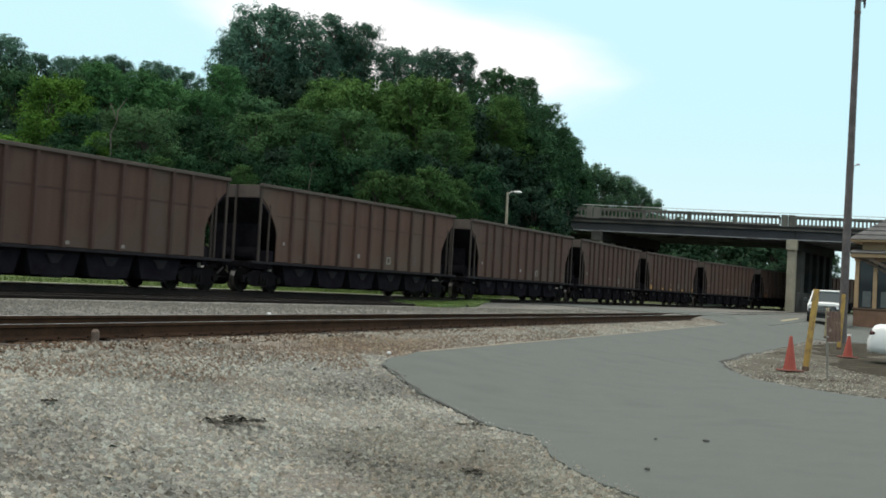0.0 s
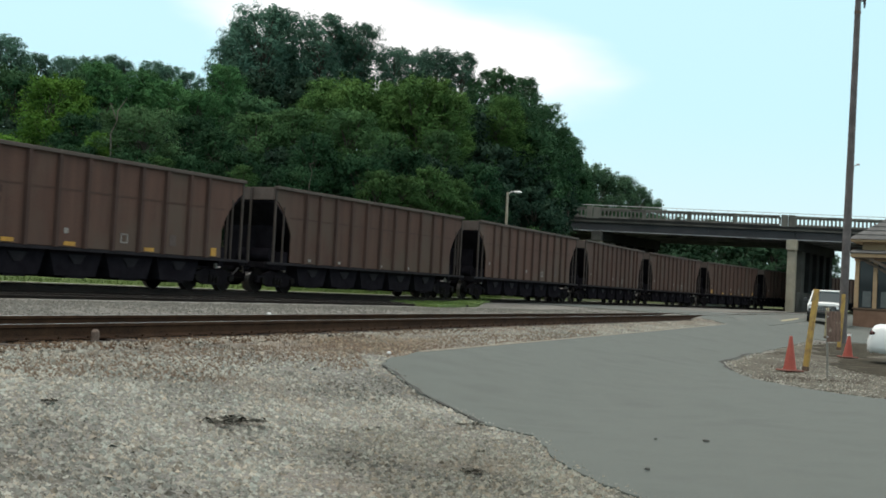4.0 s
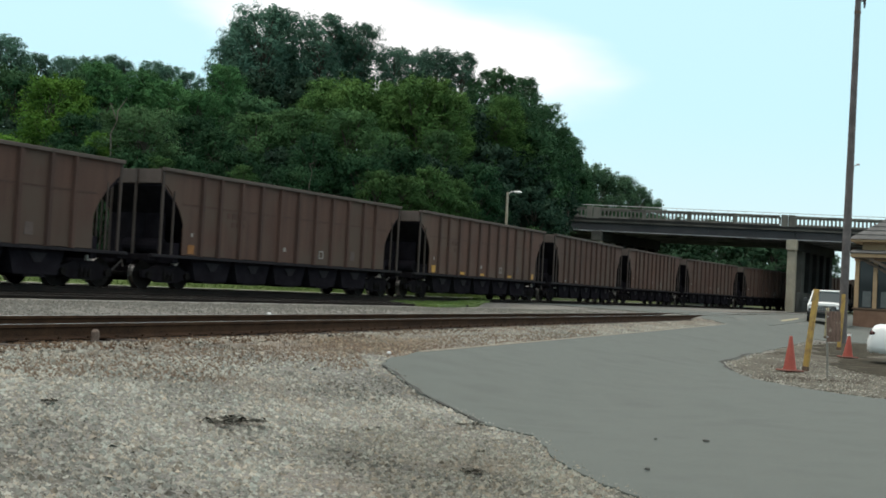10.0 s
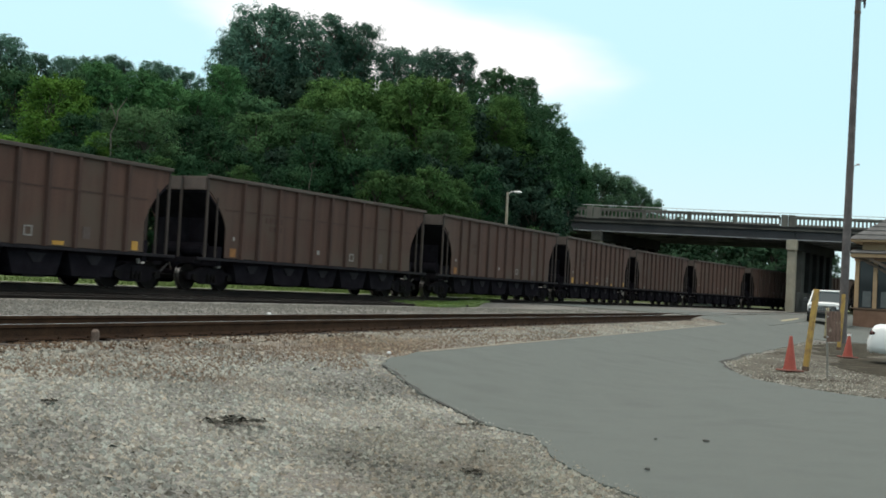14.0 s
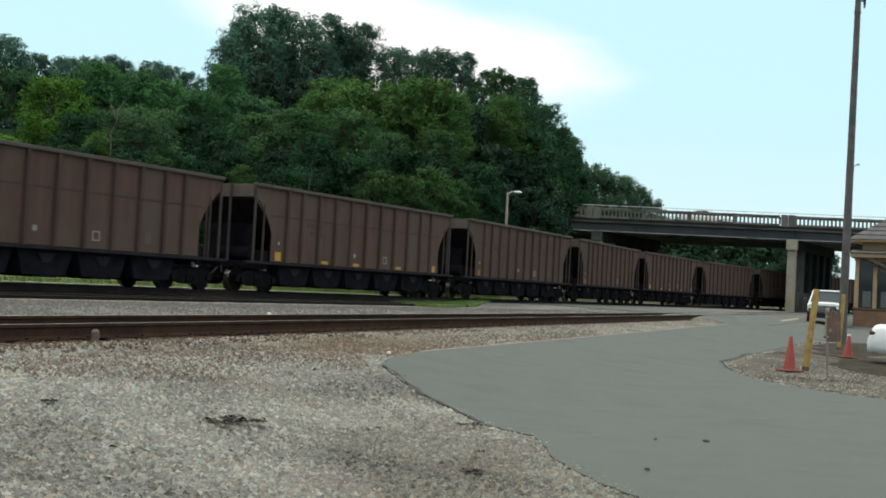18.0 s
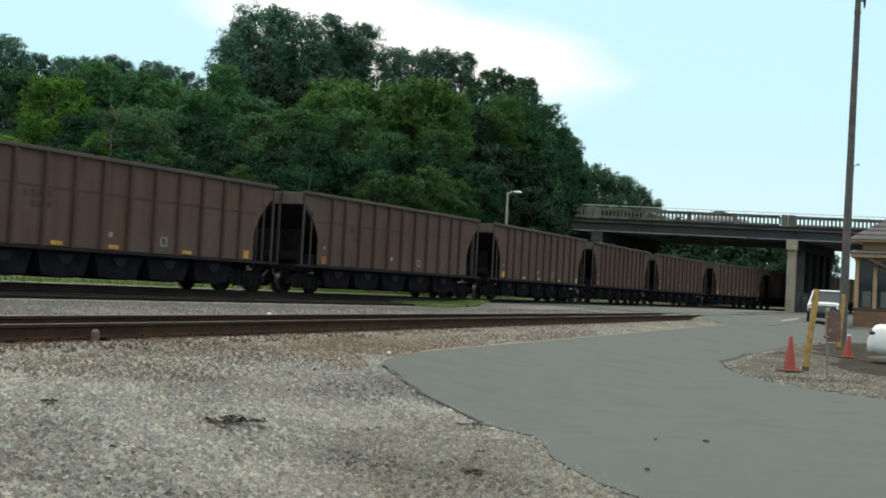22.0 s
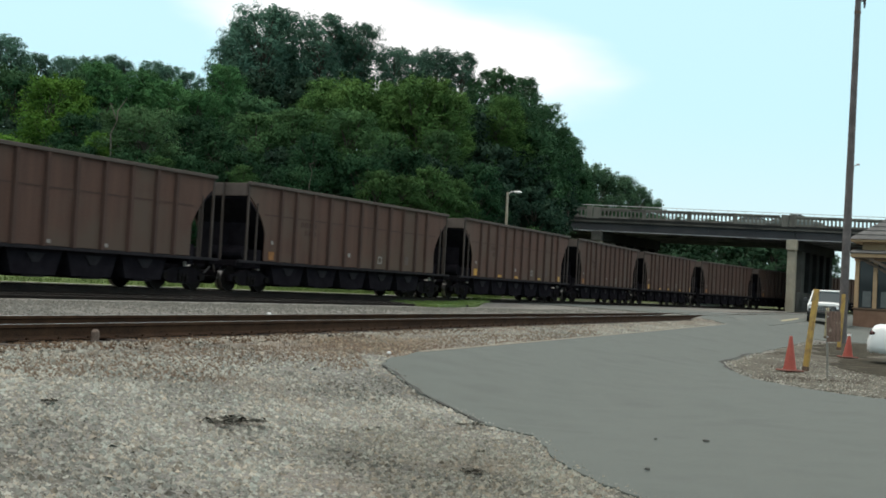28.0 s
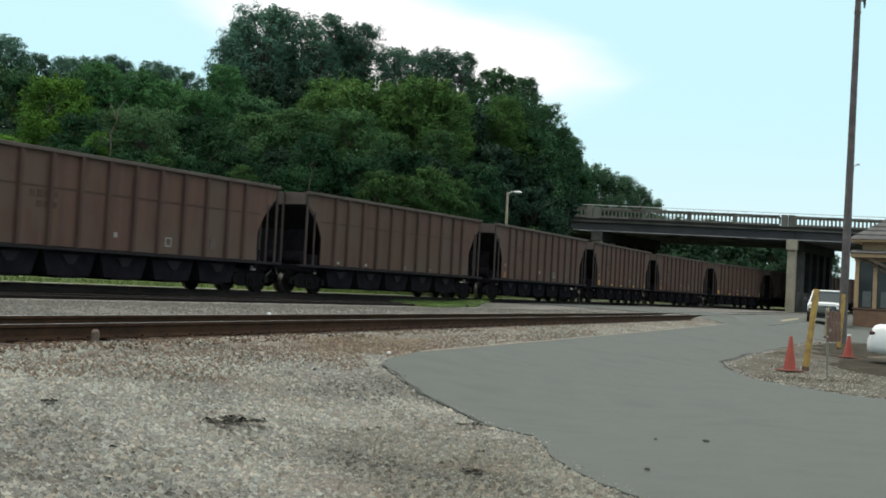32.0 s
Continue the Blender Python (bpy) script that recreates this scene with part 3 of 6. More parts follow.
def ground_sheet():
    xs = axis_steps(-2500, 2500, -42, 44, 0.8)
    ys = axis_steps(-400, 3500, -4, 124, 0.8)
    verts = []
    for y in ys:
        for x in xs:
            jig = 0.006 * noise.noise(Vector((x * 0.9, y * 0.9, 0))) + 0.006 * noise.noise(Vector((x * 0.25, y * 0.25, 3)))
            verts.append((x, y, ground_z(x, y) - 0.036 + (jig if abs(x) < 60 else 0)))
    w = len(xs)
    faces = [(j * w + i, j * w + i + 1, (j + 1) * w + i + 1, (j + 1) * w + i) for j in range(len(ys) - 1) for i in range(w - 1)]
    ob = mesh_object("ground", verts, faces, "gravel")
    ob.data.materials.append(M["far_earth"])
    for f in ob.data.polygons:
        c = f.center
        if near_d(c.x, c.y) < 0 and main_d(c.x, c.y) > 3.4 or c.y > 125 or abs(c.x) > 70:
            f.material_index = 1
        f.use_smooth = True
    return tagged(ob, "grey crushed stone ground beside the tracks", "ground", kind="structure")


def draped(name, outline, material, lift, label, category, cell=1.2, z=None):
    """A flat outline cut into cells and laid over the ground, with a short edge."""
    bm = bmesh.new()
    f = bm.faces.new([bm.verts.new((x, y, 0)) for x, y in outline])
    if f.normal.z < 0:
        f.normal_flip()
    x0, x1 = min(q[0] for q in outline), max(q[0] for q in outline)
    y0, y1 = min(q[1] for q in outline), max(q[1] for q in outline)
    for lo, hi, nrm in ((x0, x1, (1, 0, 0)), (y0, y1, (0, 1, 0))):
        k = lo + cell
        while k < hi:
            step = cell if k < 60 else 4
            bmesh.ops.bisect_plane(bm, geom=bm.verts[:] + bm.edges[:] + bm.faces[:], plane_co=Vector(nrm) * k, plane_no=nrm)
            k += step
    bmesh.ops.triangulate(bm, faces=bm.faces[:])
    rim = [e for e in bm.edges if e.is_boundary]
    got = bmesh.ops.extrude_edge_only(bm, edges=rim)
    low = {v for v in got["geom"] if isinstance(v, bmesh.types.BMVert)}
    for v in bm.verts:
        g = (ground_z(v.co.x, v.co.y) if z is None else z) + lift
        v.co.z = g - 0.10 if v in low else g
    bmesh.ops.recalc_face_normals(bm, faces=bm.faces[:])
    return tagged(link_mesh(name, bm, material), label, category, kind="structure")


ground_sheet()
wobble = random.Random(4)


def rough_edge(points, amount, pieces=6):
    out = []
    for (ax, ay), (bx, by) in zip(points, points[1:]):
        for i in range(pieces):
            t = i / pieces
            k = amount * (0.3 if i == 0 else 1.0)
            out.append((ax + (bx - ax) * t + wobble.uniform(-k, k), ay + (by - ay) * t + wobble.uniform(-k, k)))
    return out + [points[-1]]


LOT_EDGE = [(1.9, -2.0), (1.62, 6.0), (1.53, 8.48), (1.25, 9.2), (1.05, 10.3), (0.98, 11.9), (0.48, 12.46), (0.13, 13.34), (-0.2, 14.04), (-0.5, 15.1),
            (-0.70, 15.75), (-0.64, 16.62), (-0.29, 18.14), (0.83, 20.98), (2.68, 25.78), (5.92, 34.16), (11.4, 48.5)]
ISLAND_EDGE = [(14.83, 48.1), (11.78, 40.62), (8.28, 32.12), (6.36, 27.08), (5.98, 24.62), (5.82, 22.58), (6.1, 21.1), (6.6, 19.8), (7.2, 19.1), (9.0, 18.5), (14.0, 17.4), (24.0, 15.8)]
road_outline = rough_edge(LOT_EDGE, 0.028) + [(11.0, 51.0), (12.6, 60.0), (22.0, 84.0), (33.0, 108.0), (56.0, 108.0), (56.0, 49.5)] + rough_edge(ISLAND_EDGE, 0.06) + [(30, 14), (30, -2)]
draped("road", road_outline, "asphalt", -0.018, "worn grey asphalt road and lot beside the tracks", "road")
draped("soil_island", rough_edge([(x + 0.22, y + 0.08) for x, y in ISLAND_EDGE[1:-1]], 0.10) + [(30.0, 18.0), (30.0, 47.5), (15.5, 47.5)], "soil", -0.020,
       "muddy brown soil and gravel island with posts", "ground")
MUD = ([(12.52, 41.52), (15.6, 47.04), (17.11, 46.51), (16.25, 42.43), (13.74, 37.32), (11.35, 33.7), (10.86, 35.16)],
       [(9.4, 29.4), (11.2, 33.0), (13.2, 35.0), (14.5, 34.0), (11.8, 28.5), (9.9, 25.4), (9.3, 26.0)])
for k, spot in enumerate(MUD):
    draped("mud_patch", rough_edge(spot + spot[:1], 0.12, 5)[:-1], "mud", -0.014 + 0.004 * k, "dark damp mud worn into the island", "mud")

crossing = [tuple(near(s, d)) for s, d in ((46.0, 3.0), (46.8, -1.0), (48, -3.0), (52, -8), (54, -17), (66, -17), (66, 3.0))]
draped("level_crossing", crossing, "asphalt", -0.010, "grey asphalt crossing laid over the tracks", "road", cell=2.0)
# faded yellow line painted on the far road, and the dusty pale edge of the lot
draped("painted_line", [(16.77, 59.85), (16.47, 58.57), (19.95, 67.52), (20.49, 69.57)], "paint_yellow_line", -0.012, "faded yellow line painted on the asphalt", "road marking", cell=4)
# shadow below the higher asphalt, laid as a dark strip along the island
rim = rough_edge(ISLAND_EDGE[2:5], 0.03, 5)
draped("dark_edge", rim + [(x - 0.07 - 0.04 * math.sin(i * 1.7), y + 0.03) for i, (x, y) in enumerate(rim)][::-1], "lip_shadow", -0.013, "dark strip for the shadow under the asphalt's lip by the island", "road edge")
rim = rough_edge(LOT_EDGE[6:11], 0.03, 5)
draped("dark_edge", rim + [(x + 0.035 + 0.022 * math.sin(i * 1.3), y + 0.01) for i, (x, y) in enumerate(rim)][::-1], "asphalt_crumb", -0.013, "dark broken edge of the asphalt by the gravel", "road edge")
edge_pts = LOT_EDGE[12:]
draped("dusty_edge", [(x, y) for x, y in edge_pts] + [(x + 0.05, y - 0.02) for x, y in edge_pts[::-1]], "pale_edge", -0.012, "pale dusty edge of the asphalt", "road marking")


def side_strip(lo, hi, s0, s1, step):
    """An outline along the train track between two distances beyond its centre line."""
    return [tuple(main_at(s, -lo)[0]) for s in range(s0, s1, step)] + [tuple(main_at(s, -hi)[0]) for s in range(s0, s1, step)][::-1]


# the bright line of a polished rail, laid as a pale strip
draped("rail_shine_strip", side_strip(2.15, 2.42, -30, 90, 5), "rail_shine", 0.02, "pale strip standing for the shine of a rail behind the train", "path")
draped("grass_verge", side_strip(2.42, 8.5, -30, 60, 5), "grass", 0.02, "green grass verge behind the train", "grass")
patch = [(-2.08, 50.3), (-0.49, 55.6), (1.5, 63.3), (3.7, 71.8), (3.0, 63.8), (1.81, 54.6), (0.77, 45.6), (-0.07, 42.6), (-0.67, 43.0), (-1.12, 45.1)]
draped("grass_patch", patch, "grass", 0.055, "low green grass patch between the tracks", "grass")


# ---- tracks ----
RAIL = [(-0.07, 0), (0.07, 0), (0.07, 0.012), (0.02, 0.03), (0.009, 0.045), (0.009, 0.13), (0.035, 0.142), (0.037, 0.172), (0.03, 0.18), (-0.03, 0.18), (-0.037, 0.172), (-0.035, 0.142), (-0.009, 0.13), (-0.009, 0.045), (-0.02, 0.03), (-0.07, 0.012)]


def rail_mesh(path, z):
    """A rail swept along (place, heading) pairs; z is its top."""
    verts, faces, k = [], [], len(RAIL)
    for q, a in path:
        n = Vector((math.cos(a), -math.sin(a)))
        for o, h in RAIL:
            verts.append((q.x + n.x * o, q.y + n.y * o, z - 0.18 + h))
    for i in range(len(path) - 1):
        for j in range(k):
            j2 = (j + 1) % k
            faces.append((i * k + j, i * k + j2, (i + 1) * k + j2, (i + 1) * k + j))
    return verts, faces


def railway(name, label, place, s0, s1, z, tie_from, tie_to, step, side="rail_side", head="rail_top", wood="tie", sunk=0.0):
    t = thing(name, label, "railway track", kind="structure")
    for off in (0.75, -0.75):
        path = [place(s0 + i * step, off) for i in range(int((s1 - s0) / step) + 1)]
        v, f = rail_mesh(path, z - sunk)
        ob = mesh_object("rail", v, f, side)
        ob.data.materials.append(M[head])
        for i, poly in enumerate(ob.data.polygons):
            if i % len(RAIL) in (8,):
                poly.material_index = 1
        ob.parent = t
    tie_me = bpy.data.meshes.new("tie")
    bm = boxes((-1.3, 1.3, -0.115, 0.115, -0.17, 0.0), bevel=0.012)
    bm.to_mesh(tie_me)
    bm.free()
    tie_me.materials.append(M[wood])
    plate_me = bpy.data.meshes.new("tie_plate")
    bm = boxes((-0.17, 0.17, -0.09, 0.09, 0.0, 0.012), (-0.11, -0.085, -0.05, -0.02, 0.012, 0.04), (0.085, 0.11, 0.02, 0.05, 0.012, 0.04))
    bm.to_mesh(plate_me)
    bm.free()
    plate_me.materials.append(M["rail_side"])
    rnd = random.Random(len(name))
    s = tie_from
    while s < tie_to:
        q, a = place(s, 0.0)
        ob = new("tie", tie_me)
        ob.parent = t
        ob.matrix_basis = Matrix.Translation((q.x, q.y, z - 0.186)) @ pose(rnd.uniform(-0.02, 0.02), 0, rnd.uniform(-0.012, 0.004), 0, 0, -math.degrees(a) + rnd.uniform(-1.2, 1.2))
        if name == "near_track":
            for off in (0.75, -0.75):
                pl = new("tie_plate", plate_me)
                pl.parent = t
                c, _ = place(s, off)
                pl.matrix_basis = Matrix.Translation((c.x, c.y, z - 0.183)) @ pose(0, 0, 0, 0, 0, -math.degrees(a))
        s += 0.53
    return t


def near_place(s, off):
    return near(s, off - 0.75), NEAR_A


def main_place(s, off):
    return main_at(s, off)


def middle_place(s, off):
    return main_at(s, off + 3.87)


near_track = railway("near_track", "rusty rails on weathered wooden ties in stained ballast", near_place, -60, 150, NEAR_Z, -9, 46, 30)
middle_track = railway("middle_track", "dark idle rails on old ties between the other tracks", middle_place, -120, 16, NEAR_Z + 0.03, -22, 13, 4, "rail_coal", "rail_worn", "tie_coal", 0.085)
train_track = railway("train_track", "polished rails carrying the coal train", main_place, -200, 330, MAIN_Z, -25, 75, 4, "rail_coal", "rail_top", "tie_coal")


def bed(name, place, s0, s1, half, z, step, label):
    """A ballast bed: a low trapezoid swept along the track."""
    prof = [(-half - 0.45, -0.3), (-half, 0.0), (half, 0.0), (half + 0.45, -0.3)]
    verts, faces = [], []
    n = int((s1 - s0) / step) + 1
    for i in range(n):
        for o, h in prof:
            q, a = place(s0 + i * step, o)
            k = 0.022 * noise.noise(Vector((q.x * 1.3, q.y * 1.3, 5)))
            verts.append((q.x, q.y, z + h + k))
    for i in range(n - 1):
        for j in range(3):
            faces.append((i * 4 + j, i * 4 + j + 1, i * 4 + j + 5, i * 4 + j + 4))
    ob = mesh_object(name, verts, faces, "ballast" if place is near_place else "ballast_coal")
    return tagged(ob, label, "ballast", kind="structure")


bed("ballast_bed", near_place, -40, 46, 1.42, NEAR_Z - 0.222, 0.6, "brown-stained ballast bed of the near track")
bed("ballast_bed", middle_place, -60, 12, 1.32, NEAR_Z - 0.175, 2, "dark coal-dusted ballast bed of the middle track")
bed("ballast_bed", main_place, -120, 250, 1.55, MAIN_Z - 0.205, 2, "dark coal-dusted ballast bed under the train")


# ---- the coal train ----
CAR_PITCH, WHEEL_R = 16.15, 0.42
TOP, SILL = 3.68, 0.94
HALF = 7.2
BOGIE = 6.3


def wheelset_mesh():
    bm = bmesh.new()
    for y in (-0.75, 0.75):
        sg = 1 if y > 0 else -1
        disc(bm, (0, y, 0), WHEEL_R, 0.13, 24)
        disc(bm, (0, y - sg * 0.08, 0), WHEEL_R + 0.028, 0.035, 24)
        disc(bm, (0, y + sg * 0.07, 0), 0.13, 0.05, 12)
        for i in range(3):
            a = 2.094 * i
            disc(bm, (0.25 * math.cos(a), y + sg * 0.066, 0.25 * math.sin(a)), 0.05, 0.02, 8)
    rod(bm, (0, -1.02, 0), (0, 1.02, 0), 0.075, seg=10)
    return bm


def add_bogie(car, x):
    b = part("bogie", boxes((-0.2, 0.2, -1.1, 1.1, 0.42, 0.66), (-0.28, 0.28, -0.3, 0.3, 0.64, 0.80), bevel=0.02), "car_dark", car, "dark greasy truck under the car end")
    b.matrix_basis = pose(x, 0, 0)
    for y in (-1.0, 1.0):
        frame_poly = [(-1.12, 0.34), (-0.78, 0.30), (-0.45, 0.20), (0.45, 0.20), (0.78, 0.30), (1.12, 0.34), (1.12, 0.56), (0.80, 0.60), (0.42, 0.74), (-0.42, 0.74), (-0.80, 0.60), (-1.12, 0.56)]
        part("side_frame", prisms((frame_poly, y - 0.06, y + 0.06)), "car_dark", b)
        sp = bmesh.new()
        for k in (-0.17, 0, 0.17):
            rod(sp, (k, y * 1.07, 0.26), (k, y * 1.07, 0.52), 0.06, seg=8)
        part("spring", sp, "wheel_steel", b)
        for k in (-0.875, 0.875):
            cap = bmesh.new()
            disc(cap, (k, y * 1.08, 0.42), 0.11, 0.12, 12)
            part("bearing_cap", cap, "wheel_steel", b)
    for k in (-0.875, 0.875):
        w = part("wheelset", wheelset_mesh(), "wheel_steel", b, "dark steel wheels with polished treads")
        w.data.materials.append(M["tread"])
        for f in w.data.polygons:
            if abs(f.normal.y) < 0.3 and math.hypot(f.center.x, f.center.z) > 0.37:
                f.material_index = 1
        w.matrix_basis = pose(k, 0, WHEEL_R)


def hopper_car():
    car = thing("hopper_car", "weathered brown steel open hopper car with ribbed sides", "train car", group="coal train")
    arch = [(HALF - 0.02, 3.57)] + [(HALF - 0.02 - 1.05 * math.sin(k * math.pi / 18) ** 1.55, 2.0 + 1.24 * max(0.0, math.cos(k * math.pi / 18)) ** 1.55) for k in range(10)] + [(HALF - 1.07, SILL + 0.14)]
    side_poly = [(-x, z) for x, z in arch] + arch[::-1]
    for y in (-1.0, 1.0):
        sheet = part("side_sheet", prisms((side_poly, y * 1.42 - 0.02, y * 1.42 + 0.02)), "car_brown", car)
        seam = part("seam", boxes((-HALF + 1.0, HALF - 1.0, min(y * 1.44, y * 1.452), max(y * 1.44, y * 1.452), 2.62, 2.67)), "car_rib", sheet)
        part("top_chord", boxes((-HALF, HALF, y * 1.47 - 0.08, y * 1.47 + 0.08, 3.57, TOP), bevel=0.012), "car_chord", car, "dusty top rail of the side")
        part("side_sill", boxes((-HALF - 0.35, HALF + 0.35, y * 1.44 - 0.06, y * 1.44 + 0.06, SILL + 0.03, SILL + 0.12), bevel=0.01), "chute_grey", car)
        for rib_x in (1.9, 2.8, 3.9, 5.0, 6.1, 7.2, 8.3, 9.4, 10.5, 11.6, 12.5):
            x = -HALF + rib_x
            w = 0.055
            poly = [(x - w - 0.03, y * 1.44), (x - w, y * 1.54), (x + w, y * 1.54), (x + w + 0.03, y * 1.44)]
            bm = bmesh.new()
            prism(bm, poly, SILL + 0.12, 3.57, "z")
            part("rib", bm, "car_rib", car)
        for e in (-1, 1):
            for k, (r, z0) in enumerate(((0.045, SILL + 0.1), (0.026, SILL + 0.1))):
                x = e * (HALF - 0.05 - 0.52 * k)
                z1 = 3.57 if k == 0 else 3.0
                part("corner_post" if k == 0 else "brace_post", boxes((x - r, x + r, y * 1.44 - 0.03, y * 1.44 + 0.03, z0, z1), bevel=0.008), "car_post", car)
    # end walls: a pale plate at the top, dark slope sheet, posts
    for e in (-1, 1):
        part("end_plate", boxes((e * HALF - 0.04, e * HALF + 0.04, -1.40, 1.40, 3.20, TOP - 0.05), bevel=0.008), "car_pale", car, "paler dusty plate across the top of the end")
        slope = [(e * (HALF - 0.05), 3.20), (e * (HALF - 0.05), 3.12), (e * (HALF - 2.6), 1.0), (e * (HALF - 2.6), 1.1)]
        part("slope_sheet", prisms((slope, -1.40, 1.40)), "car_inside_shade", car)
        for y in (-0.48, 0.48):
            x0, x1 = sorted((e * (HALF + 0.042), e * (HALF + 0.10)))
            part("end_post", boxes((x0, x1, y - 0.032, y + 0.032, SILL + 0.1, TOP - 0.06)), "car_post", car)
        part("shear_plate", boxes((e * (HALF - 0.95) - 0.03, e * (HALF - 0.95) + 0.03, -0.8, 1.36, 1.0, 2.35)), "car_inside_shade", car)
        # added dark plate, closes the view through the open car end
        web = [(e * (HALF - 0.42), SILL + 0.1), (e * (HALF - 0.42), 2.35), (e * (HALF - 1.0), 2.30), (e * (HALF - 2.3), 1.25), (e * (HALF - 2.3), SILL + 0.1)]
        part("end_web", prisms((web, -0.03, 0.03)), "car_inside_shade", car)
        part("end_sill", boxes((e * (HALF + 0.2) - 0.18, e * (HALF + 0.2) + 0.18, -1.38, 1.38, SILL - 0.08, SILL + 0.1), bevel=0.01), "car_dark", car)
        part("bolster_web", boxes((e * BOGIE - 0.12, e * BOGIE + 0.12, -1.36, 1.36, 0.80, SILL + 0.5)), "car_inside_shade", car)
        cp = boxes((e * (HALF + 0.3) - 0.35, e * (HALF + 0.3) + 0.35, -0.09, 0.09, 0.74, 0.92), bevel=0.02)
        box(cp, e * (HALF + 0.74) - 0.145, e * (HALF + 0.74) + 0.13, -0.15, 0.15, 0.70, 0.98, bevel=0.04)
        part("coupler", cp, "car_dark", car)
        part("lever_handle", rods(((e * (HALF + 0.40), -1.22 * e, 0.92), (e * (HALF + 0.46), -1.26 * e, 0.62), 0.02), seg=6), "car_chord", car)
        part("valve_box", boxes((e * (HALF - 1.0) - 0.07, e * (HALF - 1.0) + 0.07, -1.30, -1.20, 0.74, 0.90), bevel=0.01), "decal_white", car, "pale valve box under the sill")
        hose = rods(((e * (HALF + 0.35), 0.32 * e, 0.80), (e * (HALF + 0.62), 0.2 * e, 0.48), 0.03), seg=6)
        part("air_hose", hose, "trim_black", car)
    part("air_tank", rods(((-HALF + 0.75, -0.9, 1.32), (-HALF + 0.75, 0.5, 1.32), 0.24), seg=14), "car_inside_shade", car)
    part("centre_sill", boxes((-HALF, HALF, -0.18, 0.18, 0.72, SILL + 0.1)), "car_inside_shade", car)
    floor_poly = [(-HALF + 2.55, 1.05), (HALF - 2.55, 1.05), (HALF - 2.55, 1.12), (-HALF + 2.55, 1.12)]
    part("hopper_floor", prisms((floor_poly, -1.4, 1.4)), "car_inside_shade", car)
    # five hopper bays hanging below the sill
    for i in range(5):
        x = -4.36 + 2.17 * i
        bay = part("hopper_bay", prisms(([(x - 1.04, 1.06), (x - 0.78, 0.29), (x + 0.78, 0.29), (x + 1.04, 1.06)], -1.22, 1.22)), "car_inside_shade", car)
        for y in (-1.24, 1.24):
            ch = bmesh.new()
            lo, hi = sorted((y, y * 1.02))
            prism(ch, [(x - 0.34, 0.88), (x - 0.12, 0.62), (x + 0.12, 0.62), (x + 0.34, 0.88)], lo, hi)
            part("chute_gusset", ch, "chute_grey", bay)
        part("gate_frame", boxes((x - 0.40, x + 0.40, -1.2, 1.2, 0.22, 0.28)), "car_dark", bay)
    # added solid dark box, stands for the shade between the bays
    part("underframe_infill", boxes((-5.2, 5.2, -0.45, 0.45, 0.24, 1.0), bevel=0.03), "car_inside_shade", car)
    for e in (-1, 1):
        add_bogie(car, e * BOGIE)
    return car


def reflectors(car, marks):
    """Yellow reflector stripes along the sill and pale stencil marks, on both sides of a car."""
    for x, z, w, h, mat, lab in marks:
        name = "reflector" if mat.startswith("reflector") else "stencil"
        for side in (-1, 1):
            lo, hi = sorted((side * 1.441, side * 1.456))
            part(name, boxes((-side * x - w / 2, -side * x + w / 2, lo, hi, z - h / 2, z + h / 2)), mat, car, lab)


STENCIL = [(-HALF + 6.5, 1.52, 0.15, 0.15, "decal_white", "small pale stencilled mark"), (-HALF + 8.8, 1.32, 0.30, 0.04, "decal_white", ""), (-HALF + 8.8, 1.56, 0.30, 0.04, "decal_white", ""),
           (-HALF + 8.67, 1.44, 0.04, 0.28, "decal_white", ""), (-HALF + 8.93, 1.44, 0.04, 0.28, "decal_white", ""), (-HALF + 10.95, 1.50, 0.30, 0.34, "decal_faded", "faded grey stencil patch"),
           (-HALF + 1.5, 1.72, 0.10, 0.12, "decal_white", "")]
YELLOW = [(-HALF + 1.48, 1.27, 0.34, 0.30, "reflector_yellow", "yellow reflector plate")] + [(-HALF + x, 1.17, 0.42, 0.11, "reflector_yellow", "yellow reflector stripe") for x in (4.45, 6.65, 9.9)] + [
    (-HALF + 12.95, 1.25, 0.26, 0.26, "reflector_yellow", "yellow reflector plate")]
FAINT = [(-HALF + 1.48, 1.27, 0.30, 0.28, "reflector_rusty", "rusted orange reflector plate")]
NUMBERS = [(-HALF + 3.3 + 0.26 * i, 2.45, 0.19, 0.19, "car_rib", "") for i in range(4)] + [(-HALF + 3.55 + 0.26 * i, 2.17, 0.18, 0.17, "car_rib", "") for i in range(3)]

LOW = [(-HALF + x, 1.2, 0.16, 0.10, "decal_white", "small pale stencilled mark") for x in (2.3, 4.3, 7.4, 9.6)]

plain_car = hopper_car()
yellow_car = copy_thing(plain_car, pose(0, 0, 0))
old_car = copy_thing(plain_car, pose(0, 0, 0))
low_car = copy_thing(plain_car, pose(0, 0, 0))
reflectors(plain_car, STENCIL)
reflectors(yellow_car, STENCIL + YELLOW + NUMBERS)
reflectors(old_car, STENCIL + NUMBERS + FAINT)
reflectors(low_car, LOW)
low_car["label"] = "weathered brown hopper car with pale marks along its sill"
yellow_car["label"] = "weathered brown hopper car with yellow reflector stripes"
old_car["label"] = "weathered brown hopper car with faded lettering"
CARS = []
MARKED = {-2: yellow_car, -5: yellow_car, -7: yellow_car, -3: old_car, -4: old_car, -6: old_car, -8: old_car, -10: old_car, 3: yellow_car, 5: old_car, -9: low_car, -1: low_car}
